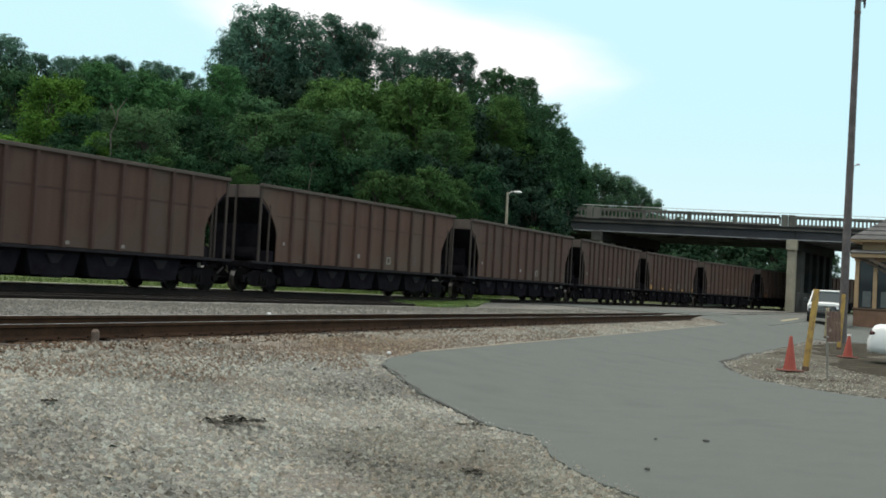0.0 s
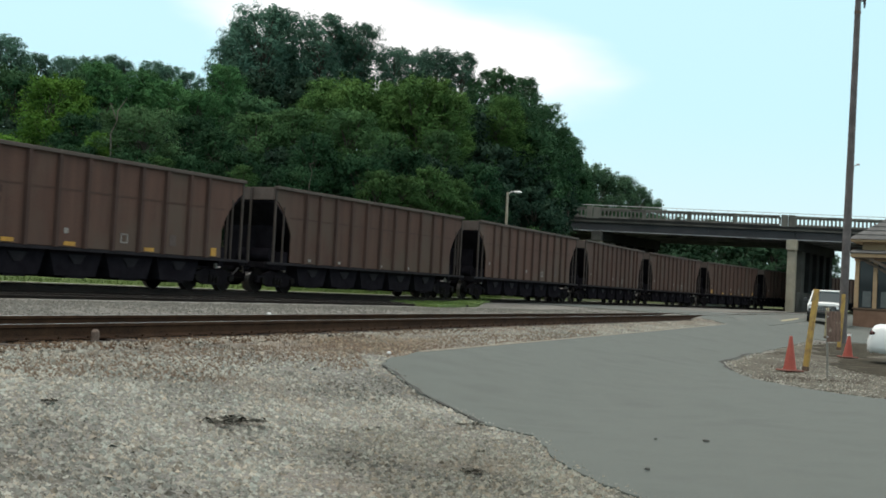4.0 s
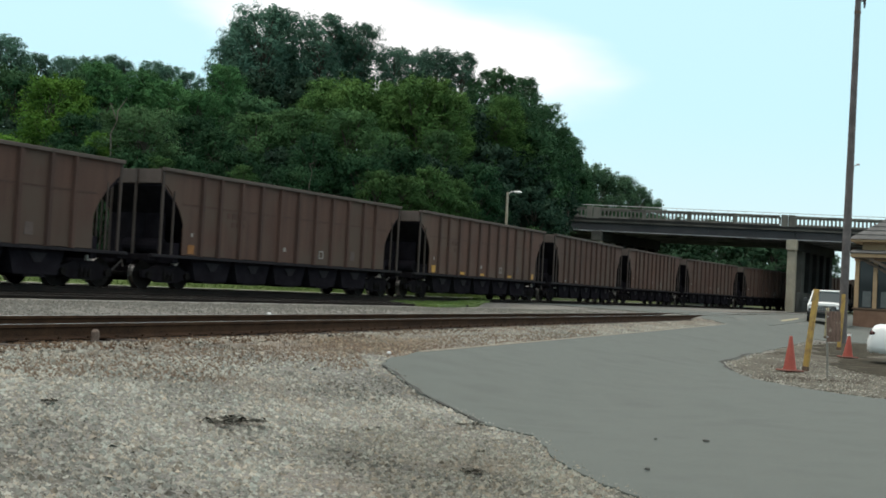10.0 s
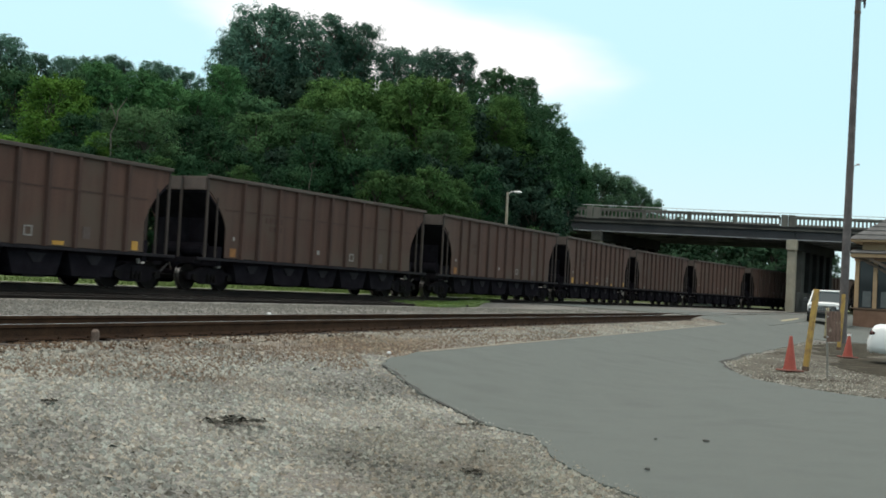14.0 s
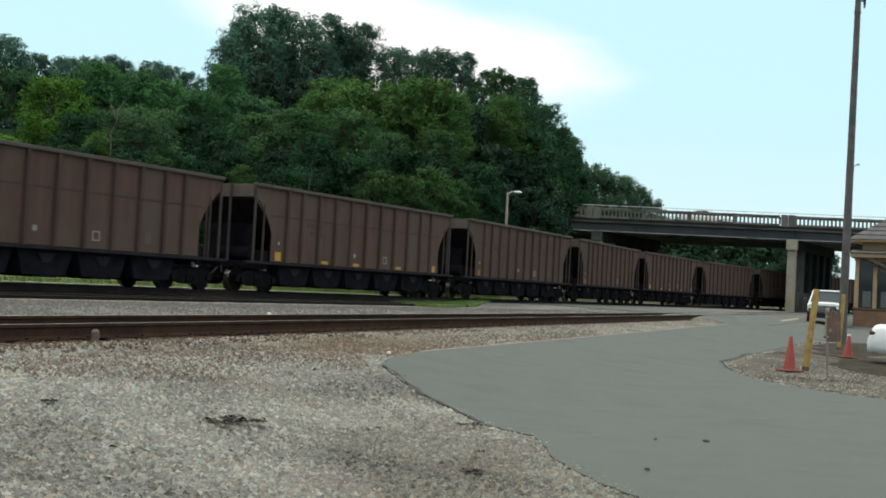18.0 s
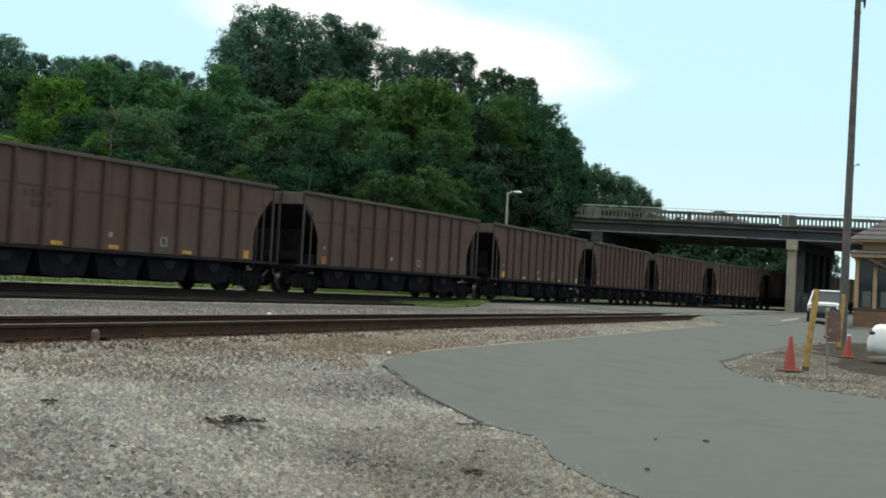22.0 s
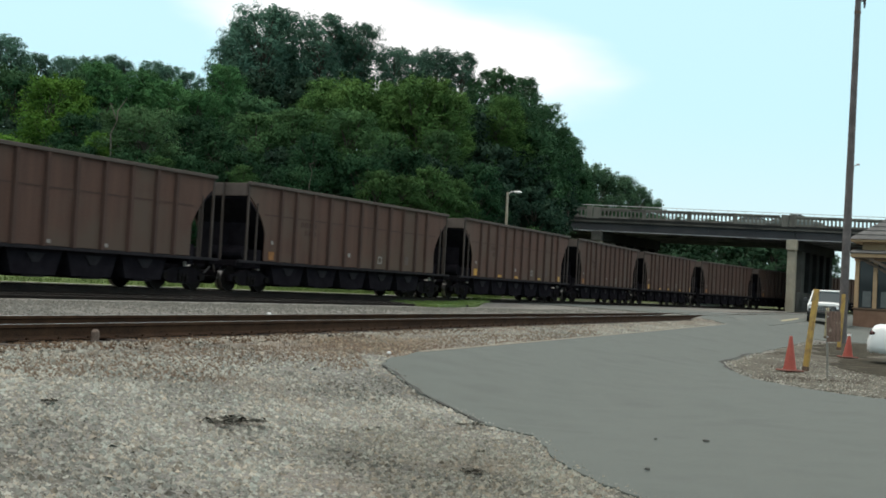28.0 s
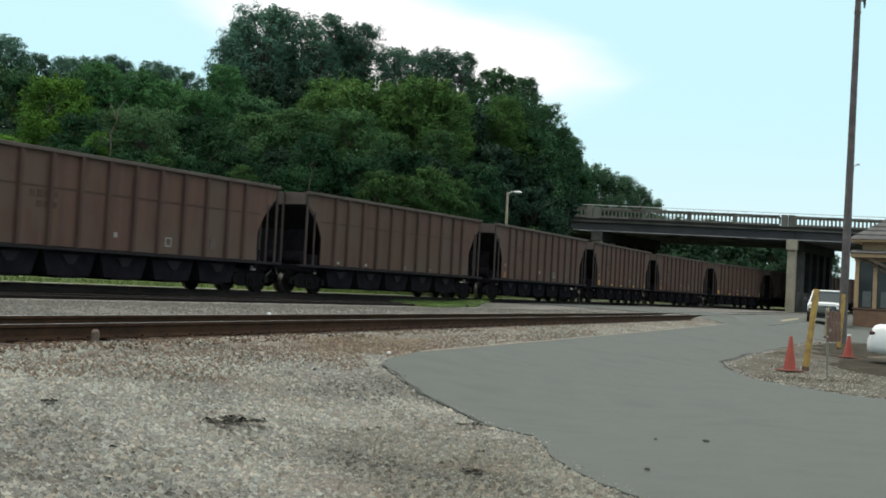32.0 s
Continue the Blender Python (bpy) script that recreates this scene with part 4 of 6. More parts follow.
for n in range(-11, 9):
    pick = MARKED.get(n, plain_car)
    first = not any(c[1] is pick for c in CARS)
    CARS.append((n, pick if first else copy_thing(pick, pose(0, 0, 0))))


def train_s(t):
    """Metres that the train's marked car end has gone along the line."""
    return 6.268 + 4.17342 * t + 0.0192722 * t * t - 0.000157538 * t ** 3


def car_pose(s):
    a, _ = main_at(s - BOGIE)
    b, _ = main_at(s + BOGIE)
    c, w = (a + b) / 2, b - a
    return Matrix.Translation((c.x, c.y, MAIN_Z)) @ pose(0, 0, 0, 0, 0, math.degrees(math.atan2(w.y, w.x)))
# ---- the road bridge ----
BR_A, BR_B = Vector((13.86, 113.8)), Vector((31.4, 111.0))
BR_D = (BR_B - BR_A).normalized()
SPAN = (BR_B - BR_A).length
BR_N = Vector((-BR_D.y, BR_D.x))
BR_ANGLE = math.degrees(math.atan2(BR_D.y, BR_D.x))
SKEW = (Vector((math.sin(0.51), math.cos(0.51))))
BR_WIDE = 19.0
bridge = thing("road_bridge", "old concrete road bridge on steel girders over the tracks", "bridge", Matrix.Translation((BR_B.x, BR_B.y, 0)) @ pose(0, 0, 0, 0, 0, BR_ANGLE))
# in the bridge's space x runs along it to the far road, y away from the camera; x = 0 over the near pier
X0, X1 = -SPAN - 14.0, 42.0
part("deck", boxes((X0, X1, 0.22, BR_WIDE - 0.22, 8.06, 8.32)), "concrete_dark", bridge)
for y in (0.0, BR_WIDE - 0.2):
    part("deck_edge", boxes((X0, X1, y, y + 0.215, 8.064, 8.236)), "concrete_half_shade", bridge)
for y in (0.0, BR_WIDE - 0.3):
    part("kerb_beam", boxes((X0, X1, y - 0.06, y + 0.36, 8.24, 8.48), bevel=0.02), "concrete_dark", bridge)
for y in (0.25, 3.3, 6.4, 9.5, 12.6, 15.7, 18.7):
    g = boxes((X0, X1, y - 0.012, y + 0.012, 7.30, 8.05), (X0, X1, y - 0.18, y + 0.18, 8.03, 8.06))
    g = part("girder", g, "girder", bridge, "blue-grey painted steel girder")
    # the lit line under the girder is put into the flange's colour
    part("bottom_flange", boxes((X0, X1, y - 0.20, y + 0.18, 7.20, 7.298), bevel=0.008), "flange", g, "bottom flange coloured pale for the light it catches")
for k in range(int((X1 - X0) / 2.6)):
    x = X0 + 1.3 + 2.6 * k
    part("stiffener", boxes((x - 0.02, x + 0.02, 0.10, 0.24, 7.3, 8.04)), "girder", bridge)
slot_me = {}


def parapet_panel(x0, x1, y):
    """A balustrade panel: bottom beam, top rail, and posts between arched openings."""
    pp = thing("parapet_panel", "", "")
    pp.parent = bridge
    pp.matrix_basis = pose(x0, y, 8.48)
    w = x1 - x0
    n = max(1, int(round(w / 0.362)))
    p = w / n
    part("bottom_beam", boxes((0, w, -0.10, 0.10, 0, 0.17)), "concrete", pp)
    part("top_rail", boxes((0, w, -0.14, 0.14, 0.76, 0.95), bevel=0.02), "concrete", pp)
    key = round(p, 3)
    if key not in slot_me:
        bm = bmesh.new()
        r = (p - 0.15) / 2
        poly = [(-p / 2, 0), (-p / 2 + 0.075, 0), (-p / 2 + 0.075, 0.42)]
        # half arches on both sides of each post
        left = [(-0.075 - r + r * math.cos(a), 0.42 + r * math.sin(a)) for a in [i * math.pi / 8 for i in range(5)]]
        poly = [(-0.075, 0)] + left + [(-p / 2, 0.62), (p / 2, 0.62)] + [(-q[0], q[1]) for q in left[::-1]] + [(0.075, 0)]
        prism(bm, poly, -0.07, 0.07)
        me = bpy.data.meshes.new("baluster")
        bm.to_mesh(me)
        bm.free()
        me.materials.append(M["concrete"])
        slot_me[key] = me
    for i in range(n + 1):
        b = new("baluster", slot_me[key])
        b.parent = pp
        b.matrix_basis = pose(min(max(i * p, 0.0), w), 0, 0.16)
    return pp


def parapet_row(y, full):
    pier_x = [-SPAN, 0.0, 19.0, 38.0]
    for px in pier_x:
        blk = boxes((px - 0.6, px - 0.03, y - 0.22, y + 0.2, 8.4, 9.50), (px + 0.03, px + 0.6, y - 0.22, y + 0.2, 8.4, 9.50), bevel=0.03)
        part("end_block", blk, "concrete", bridge)
    edges = [X0] + [q for px in pier_x for q in (px - 0.6, px + 0.6)] + [X1]
    for a, b in zip(edges[::2], edges[1::2]):
        k = max(1, int(round((b - a) / 4.45)))
        w = (b - a) / k
        for i in range(k):
            parapet_panel(a + i * w + 0.13, a + (i + 1) * w - 0.13, y)
            part("panel_post", boxes((a + i * w - 0.13, a + i * w + 0.13, y - 0.16, y + 0.14, 8.44, 9.45), bevel=0.02), "concrete", bridge)
    x = X0
    while x < X1:
        part("rail_post", rods(((x, y, 9.42), (x, y, 9.66), 0.022), seg=6), "galvanised", bridge)
        x += 1.55
    part("pipe_rail", rods(((X0, y, 9.66), (X1, y, 9.66), 0.028), seg=6), "galvanised", bridge)


parapet_row(0.12, True)
parapet_row(BR_WIDE - 0.12, False)

skew_local = Vector((SKEW.dot(BR_D), SKEW.dot(BR_N)))
for px in (-SPAN, 0.0, 19.0, 38.0):
    L_cap = (BR_WIDE - 3.4) / skew_local.y
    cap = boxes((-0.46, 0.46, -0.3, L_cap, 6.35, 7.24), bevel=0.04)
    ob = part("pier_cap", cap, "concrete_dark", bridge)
    turn = math.degrees(math.atan2(skew_local.y, skew_local.x)) - 90
    ob.matrix_basis = pose(px + 0.5, 0.3, 0, 0, 0, turn)
    nose = part("cap_end", boxes((-0.48, 0.48, -0.42, 0.20, 6.30, 7.25), bevel=0.05), "concrete_pale" if px == 0.0 else "concrete_half_shade", bridge)
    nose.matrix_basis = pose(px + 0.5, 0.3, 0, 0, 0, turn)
    # front column pale, those behind darker: the deck's shade put in their colour
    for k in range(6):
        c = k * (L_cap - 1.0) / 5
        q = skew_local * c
        col = part("pier_column", boxes((-0.36, 0.36, -0.40 - 0.25 * (k > 0), 0.40 + 0.25 * (k > 0), 0.2, 6.36), bevel=0.05), "concrete_pale" if k == 0 else "concrete_half_shade" if k == 1 else "concrete_dark", bridge)
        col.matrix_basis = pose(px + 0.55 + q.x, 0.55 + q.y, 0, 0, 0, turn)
    crash = part("crash_wall", boxes((-0.30, 0.30, 1.1, L_cap - 0.6, 0.2, 2.5), bevel=0.04), "concrete_half_shade", bridge)
    crash.matrix_basis = pose(px + 0.55, 0.3, 0, 0, 0, turn)
# earth abutment under the trees at the end of the bridge
part("abutment", boxes((X0 - 0.5, X0 + 4.0, -0.2, BR_WIDE + 0.2, 0.3, 7.3), bevel=0.05), "concrete", bridge)


# ---- vehicles ----
def tyre_and_rim(parent, x, y, r=0.32, w=0.2, rim="chrome"):
    sg = 1 if y > 0 else -1
    bm = bmesh.new()
    disc(bm, (0, 0, 0), r, w, 20)
    bmesh.ops.bevel(bm, geom=[e for e in bm.edges if len(e.link_faces) == 2 and any(len(f.verts) > 6 for f in e.link_faces)], offset=0.025, segments=2, affect="EDGES")
    wheel = part("wheel", bm, "tyre", parent)
    wheel.matrix_basis = pose(x, y, r)
    bm = bmesh.new()
    disc(bm, (0, sg * (w / 2 - 0.01), 0), r * 0.62, 0.03, 16)
    disc(bm, (0, sg * (w / 2), 0), r * 0.16, 0.04, 8)
    part("rim", bm, rim, wheel)


def loft(sections):
    """A closed skin through rings of equal count; ends capped."""
    bm = bmesh.new()
    rings = [[bm.verts.new(v) for v in ring] for ring in sections]
    k = len(rings[0])
    for a, b in zip(rings, rings[1:]):
        for i in range(k):
            j = (i + 1) % k
            bm.faces.new((a[i], a[j], b[j], b[i]))
    bm.faces.new(rings[0][::-1])
    bm.faces.new(rings[-1])
    bmesh.ops.recalc_face_normals(bm, faces=bm.faces[:])
    return bm


def body_ring(x, z0, z1, half, round_top=0.12, tuck=0.06):
    return [(x, -half + tuck, z0), (x, -half, z0 + 0.18), (x, -half, z1 - round_top), (x, -half + round_top * 0.7, z1 - 0.02), (x, -half * 0.4, z1 + 0.015),
            (x, half * 0.4, z1 + 0.015), (x, half - round_top * 0.7, z1 - 0.02), (x, half, z1 - round_top), (x, half, z0 + 0.18), (x, half - tuck, z0)]


def passenger_car(name, label, paint, m, tall=False, category="car"):
    """A rounded car: x forward, wheels on z = 0."""
    car = thing(name, label, category, m)
    deck, hood = (0.99, 0.90) if not tall else (1.02, 1.0)
    body = loft([body_ring(-2.47, 0.35, 0.58, 0.60, 0.06), body_ring(-2.44, 0.30, 0.66, 0.73, 0.06), body_ring(-2.39, 0.28, 0.74, 0.79, 0.06), body_ring(-2.36, 0.27, 0.86, 0.80, 0.07), body_ring(-2.30, 0.27, 0.94, 0.82, 0.09), body_ring(-2.18, 0.26, deck - 0.01, 0.84, 0.12),
                 body_ring(-1.9, 0.25, deck, 0.86, 0.16), body_ring(-1.3, 0.22, deck + 0.01, 0.88), body_ring(0.0, 0.20, 0.97, 0.89),
                 body_ring(0.9, 0.22, 0.96, 0.88), body_ring(1.6, 0.25, hood - 0.06, 0.86), body_ring(2.1, 0.30, 0.76, 0.78), body_ring(2.34, 0.38, 0.62, 0.58, 0.1)])
    part("body", body, paint, car, smooth=True)
    rear = -2.0 if tall else -1.55
    roof = 1.86 if tall else 1.45
    rear_top = -1.75 if tall else -0.8

    def cab_ring(x, z, half):
        return [(x, -half, z), (x, -half * 0.5, z + 0.02), (x, half * 0.5, z + 0.02), (x, half, z)]
    cab = loft([[(rear, -0.80, 0.94), (1.0, -0.80, 0.94), (1.0, 0.80, 0.94), (rear, 0.80, 0.94)], [(rear_top, -0.62, roof - 0.05), (0.15, -0.62, roof - 0.05), (0.15, 0.62, roof - 0.05), (rear_top, 0.62, roof - 0.05)]])
    part("windows", cab, "glass_car", car, "dark tinted car windows")
    part("roof", boxes((rear_top - 0.03, 0.2, -0.66, 0.66, roof - 0.06, roof), bevel=0.03), paint, car)
    for y in (-1, 1):
        for (xa, xb) in ((0.15, 1.0), (-0.45, -0.42), (rear_top, rear)):
            part("pillar", rods(((xa, y * 0.63, roof - 0.06), (xb, y * 0.81, 0.95), 0.035), seg=6), paint, car)
        part("mirror", boxes((0.62, 0.80, y * 0.95 - 0.1, y * 0.95 + 0.1, 0.96, 1.08), bevel=0.03), paint, car)
        tl = bmesh.new()
        bmesh.ops.create_uvsphere(tl, u_segments=12, v_segments=8, radius=1.0, matrix=Matrix.Translation((-2.31, y * 0.735, 0.77)) @ Matrix.Diagonal((0.115, 0.095, 0.085, 1)))
        part("tail_light", tl, "lamp_red", car, "dark red tail light", smooth=True)
        part("headlight", boxes((2.02, 2.24, y * 0.58 - 0.16, y * 0.58 + 0.16, 0.60, 0.74), bevel=0.03), "lamp_glass", car)
        for x in (-1.12, 1.42):
            tyre_and_rim(car, x, y * 0.78)
    part("bumper_strip", boxes((-2.40, -2.2, -0.62, 0.62, 0.26, 0.33), bevel=0.02), "trim_black", car)
    part("front_bumper", boxes((2.2, 2.42, -0.74, 0.74, 0.34, 0.54), bevel=0.06), paint, car)
    return car


def pickup(m):
    t = thing("pickup_truck", "white pickup truck parked nose out on the asphalt", "truck", m)
    lower = loft([body_ring(-2.9, 0.55, 1.12, 0.9, 0.06), body_ring(-0.6, 0.5, 1.14, 0.96, 0.06), body_ring(0.9, 0.5, 1.18, 0.97, 0.08), body_ring(2.2, 0.52, 1.15, 0.95, 0.12), body_ring(2.62, 0.55, 1.08, 0.90, 0.12)])
    part("body", lower, "car_white", t, smooth=False)
    cab = loft([[(-0.75, -0.90, 1.12), (1.05, -0.90, 1.12), (1.05, 0.90, 1.12), (-0.75, 0.90, 1.12)], [(-0.65, -0.72, 1.78), (0.35, -0.72, 1.78), (0.35, 0.72, 1.78), (-0.65, 0.72, 1.78)]])
    part("cab_glass", cab, "glass_car", t, "dark windshield and side glass")
    part("roof", boxes((-0.72, 0.44, -0.76, 0.76, 1.76, 1.86), bevel=0.04), "car_white", t)
    for y in (-1, 1):
        for xa, xb in ((0.38, 1.06), (-0.1, -0.1), (-0.66, -0.74)):
            part("pillar", rods(((xa, y * 0.73, 1.78), (xb, y * 0.90, 1.12), 0.045), seg=6), "car_white", t)
        part("mirror", boxes((0.78, 0.90, y * 1.10 - 0.12, y * 1.10 + 0.12, 1.16, 1.40), bevel=0.03), "trim_black", t)
        part("headlight", boxes((2.64, 2.70, y * 0.72 - 0.15, y * 0.72 + 0.15, 0.80, 0.95), bevel=0.02), "lamp_glass", t)
        part("bed_wall", boxes((-2.9, -0.8, y * 0.93 - 0.04, y * 0.93 + 0.04, 1.10, 1.30), bevel=0.015), "car_white", t)
        for x in (-1.85, 1.75):
            tyre_and_rim(t, x, y * 0.84, 0.38, 0.25)
    part("grille", boxes((2.60, 2.66, -0.88, 0.88, 0.66, 0.98), bevel=0.02), "trim_black", t)
    for z in (0.76, 0.84, 0.92):
        part("grille_bar", boxes((2.655, 2.68, -0.48, 0.48, z - 0.008, z + 0.008)), "chrome", t)
    part("front_bumper", boxes((2.58, 2.78, -0.94, 0.94, 0.50, 0.70), bevel=0.05), "trim_black", t)
    part("air_dam", boxes((2.45, 2.60, -0.85, 0.85, 0.30, 0.52), bevel=0.03), "trim_black", t)
    return t


def to_face(x, y, z, way):
    """A pose at a place with the x axis turned to way (dx, dy)."""
    return Matrix.Translation((x, y, z)) @ pose(0, 0, 0, 0, 0, math.degrees(math.atan2(way[1], way[0])))


pickup(to_face(21.72, 68.4, ground_z(21.1, 66.5) + 0.03, (-0.34, -1.0)))
passenger_car("parked_sedan", "white rounded sedan parked on the muddy island", "car_white", to_face(13.55, 31.02, 0.0, (0.94, -0.34)), category="car")


# ---- the depot building ----
DEPOT_Z = 0.22
depot = thing("depot", "old brick and timber railway depot with deep bracketed eaves", "building", Matrix.Translation((24.12, 71.0, DEPOT_Z)) @ pose(0, 0, 0, 0, 0, -29))
# x to the camera's right along the front, y away; front corner at the origin
part("wall", boxes((0.0, 12.0, 0.0, 0.25, 0.0, 1.05), (0.0, 0.25, 0.25, 16.0, 0.0, 1.05)), "brick", depot)
part("inner_wall", boxes((0.5, 12.0, 0.55, 0.8, 0.0, 4.6), (0.5, 0.75, 0.8, 16.0, 0.0, 4.6)), "dark_room", depot)
part("wall_cap", boxes((-0.06, 12.0, -0.06, 0.32, 1.05, 1.17), (-0.06, 0.32, 0.32, 16.0, 1.05, 1.17), bevel=0.015), "brown_paint", depot)
for x in (0.0, 1.02, 2.04, 3.06, 4.2, 6.3, 8.4):
    part("post", boxes((x + 0.0, x + 0.24, 0.02, 0.26, 1.17, 4.2), bevel=0.015), "tan_paint", depot, "tan painted timber post")
for y in (2.2, 4.4, 6.6, 8.8, 11.0):
    part("post", boxes((0.02, 0.26, y, y + 0.24, 1.17, 4.2), bevel=0.015), "tan_paint", depot, "tan painted timber post")
for i, (x0, x1) in enumerate(((0.24, 1.02), (1.26, 2.04), (2.28, 3.06), (3.30, 4.2), (4.44, 6.3), (6.54, 8.4))):
    part("window", boxes((x0, x1, 0.12, 0.14, 1.17, 3.9)), "glass_dark", depot, "dark window pane")
for i in range(5):
    y0, y1 = (0.26, 2.2) if i == 0 else (2.2 * i + 0.24, 2.2 * (i + 1))
    part("window", boxes((0.12, 0.14, y0, y1, 1.17, 3.9)), "glass_dark", depot, "dark window pane")
part("beam", boxes((-0.05, 12.0, -0.05, 0.30, 3.9, 4.25), (-0.05, 0.30, 0.30, 16.0, 3.9, 4.25), bevel=0.02), "tan_paint", depot)
# lower canopy eave with brackets
part("canopy", boxes((-0.12, 12.6, -0.7, 0.4, 4.10, 4.28), (-0.12, 0.4, 0.4, 16.4, 4.10, 4.28), bevel=0.03), "tan_paint", depot, "tan painted eave board")
part("soffit", boxes((-0.10, 12.5, -0.68, -0.02, 4.03, 4.10)), "brown_paint", depot, "dark brown boarded soffit")
part("eave_fascia", boxes((-0.16, 12.6, -0.76, -0.70, 4.10, 4.34)), "tan_paint", depot)
for y, xa, za, xb, zb in ((-0.60, 0.75, 4.08, 3.2, 2.75), (-0.25, 0.26, 4.06, 3.2, 2.30)):
    rings = []
    for k in range(9):
        u = k / 8
        cx, cz = xa + (xb - xa) * u, za + (zb - za) * (u + 0.28 * u * (u - 1))
        rings.append([(cx - 0.04, y - 0.06, cz - 0.07), (cx + 0.04, y - 0.06, cz + 0.07), (cx + 0.04, y + 0.06, cz + 0.07), (cx - 0.04, y + 0.06, cz - 0.07)])
    part("bracket", loft(rings), "bracket_brown", depot, "curved brown timber bracket")
# reflections in the lower panes, drawn as grey panels before the glass
for x0, x1 in ((0.46, 0.94), (1.48, 1.96), (2.46, 2.96)):
    part("pane_reflection", boxes((x0, x1, 0.106, 0.114, 1.24, 2.15)), "pane_grey", depot, "grey panel standing for the reflection in the lower pane")
part("canopy_roof", prisms(([(-0.85, 4.30), (0.40, 4.46), (0.40, 4.58), (-0.92, 4.36)], -0.2, 12.6, "x")), "roof_shingle", depot)
part("frieze", boxes((0.3, 12.0, 0.35, 0.6, 4.5, 5.02), (0.3, 0.6, 0.6, 15.6, 4.5, 5.02)), "tan_paint", depot)
part("upper_eave", boxes((-0.3, 12.6, -0.3, 16.4, 5.00, 5.16), bevel=0.03), "tan_paint", depot)
rf = bmesh.new()
q = [rf.verts.new(v) for v in ((-0.4, -0.4, 5.16), (12.75, -0.4, 5.16), (12.75, 16.5, 5.16), (-0.4, 16.5, 5.16), (5.6, 6.0, 9.6), (6.4, 9.5, 9.6))]
for f in ((0, 1, 4), (1, 2, 5, 4), (2, 3, 5), (3, 0, 4, 5), (3, 2, 1, 0)):
    rf.faces.new([q[i] for i in f])
bmesh.ops.recalc_face_normals(rf, faces=rf.faces[:])
part("roof", rf, "roof_shingle", depot, "grey shingled hip roof")
# courses of shingles on the two slopes that show
for k in range(1, 16):
    u = k / 16.0
    x0, y0, z = -0.4 + 6.0 * u, -0.4 + 6.4 * u, 5.16 + 4.44 * u
    part("shingle_course", boxes((x0, 12.75 - 6.35 * u, y0 - 0.05, y0 + 0.10, z - 0.02, z + 0.028)), "roof_shingle", depot)
    part("shingle_course", boxes((x0 - 0.05, x0 + 0.10, y0, 16.5 - 7.0 * u, z - 0.02, z + 0.028)), "roof_shingle", depot)


# ---- posts, cones, sign, poles ----
def traffic_cone(x, y, height, lean):
    c = thing("traffic_cone", "faded orange traffic cone on the gravel", "traffic cone", Matrix.Translation((x, y, ground_z(x, y))) @ pose(0, 0, 0, lean, lean * 0.6, 20), "cones by the posts")
    bm = bmesh.new()
    rod(bm, (0, 0, 0.03), (0, 0, 0.10), 0.140, 0.128, 20)
    rod(bm, (0, 0, 0.10), (0, 0, height - 0.02), 0.124, 0.032, 20)
    rod(bm, (0, 0, height - 0.02), (0, 0, height), 0.035, 0.025, 20)
    part("body", bm, "safety_orange", c)
    part("base", boxes((-0.21, 0.21, -0.21, 0.21, 0.0, 0.035), bevel=0.012), "cone_base", c)
    return c


cone = traffic_cone(7.34, 25.34, 0.73, 0)
cone_top = traffic_cone(11.35, 33.7, 0.66, 1.5)
part("collar", rods(((0, 0, 0.60), (0, 0, 0.655), 0.048, 0.042), seg=16), "litter_white", cone_top, "worn pale collar")


def yellow_post(x, y, height, lean_x, label, paint="bollard_yellow"):
    b = thing("yellow_post", label, "bollard", Matrix.Translation((x, y, ground_z(x, y) - 0.05)) @ pose(0, 0, 0, 0, lean_x, 0), "yellow posts")
    bm = bmesh.new()
    box(bm, -0.055, 0.055, -0.055, 0.055, 0.12, height, Matrix.Rotation(0.95, 4, "Z"), bevel=0.010)
    part("shaft", bm, paint, b)
    bm = bmesh.new()
    box(bm, -0.062, 0.062, -0.062, 0.062, 0.0, 0.125, Matrix.Rotation(0.95, 4, "Z"), bevel=0.008)
    part("foot", bm, "rust", b, "rusty bare foot")
    return b


yellow_post(7.90, 26.13, 1.80, 5.6, "scuffed yellow steel post leaning over the gravel")
yellow_post(13.05, 39.66, 1.86, 3.0, "scuffed yellow steel post leaning beside the utility pole")
yellow_post(15.98, 50.27, 1.30, 1.5, "short faded yellow steel post beside the road", "post_faded")

sign = thing("rusty_sign", "rusty sign plate on a thin steel post", "sign", Matrix.Translation((7.72, 24.06, -0.05)) @ pose(0, 0, 0, 0, -2.5, 0))
part("post", boxes((-0.018, 0.018, -0.012, 0.012, 0.0, 1.36), bevel=0.004), "dull_steel", sign)
part("plate", boxes((-0.02, 0.26, -0.022, -0.013, 0.74, 1.34), bevel=0.003), "sign_back", sign, "rust-brown sheet plate seen from the back")
for z in (0.84, 1.24):
    bm = bmesh.new()
    disc(bm, (0.0, -0.026, z), 0.014, 0.012, 8)
    part("bolt", bm, "galvanised", sign)

pole = thing("utility_pole", "tall weathered wooden utility pole leaning a little", "utility pole", Matrix.Translation((14.91, 45.0, 0.05)) @ pose(0, 0, 0, 0, 0.2, 0))
part("shaft", rods(((0, 0, 0), (0, 0, 14.2), 0.165, 0.10), seg=14), "pole_wood", pole, smooth=False)
part("crossarm", boxes((-1.1, 1.1, -0.17, -0.08, 13.72, 13.84), bevel=0.01), "pole_wood", pole)
for x in (-0.95, 0.95):
    part("insulator", rods(((x, -0.12, 13.84), (x, -0.12, 13.98), 0.05, 0.03), seg=8), "rust", pole)
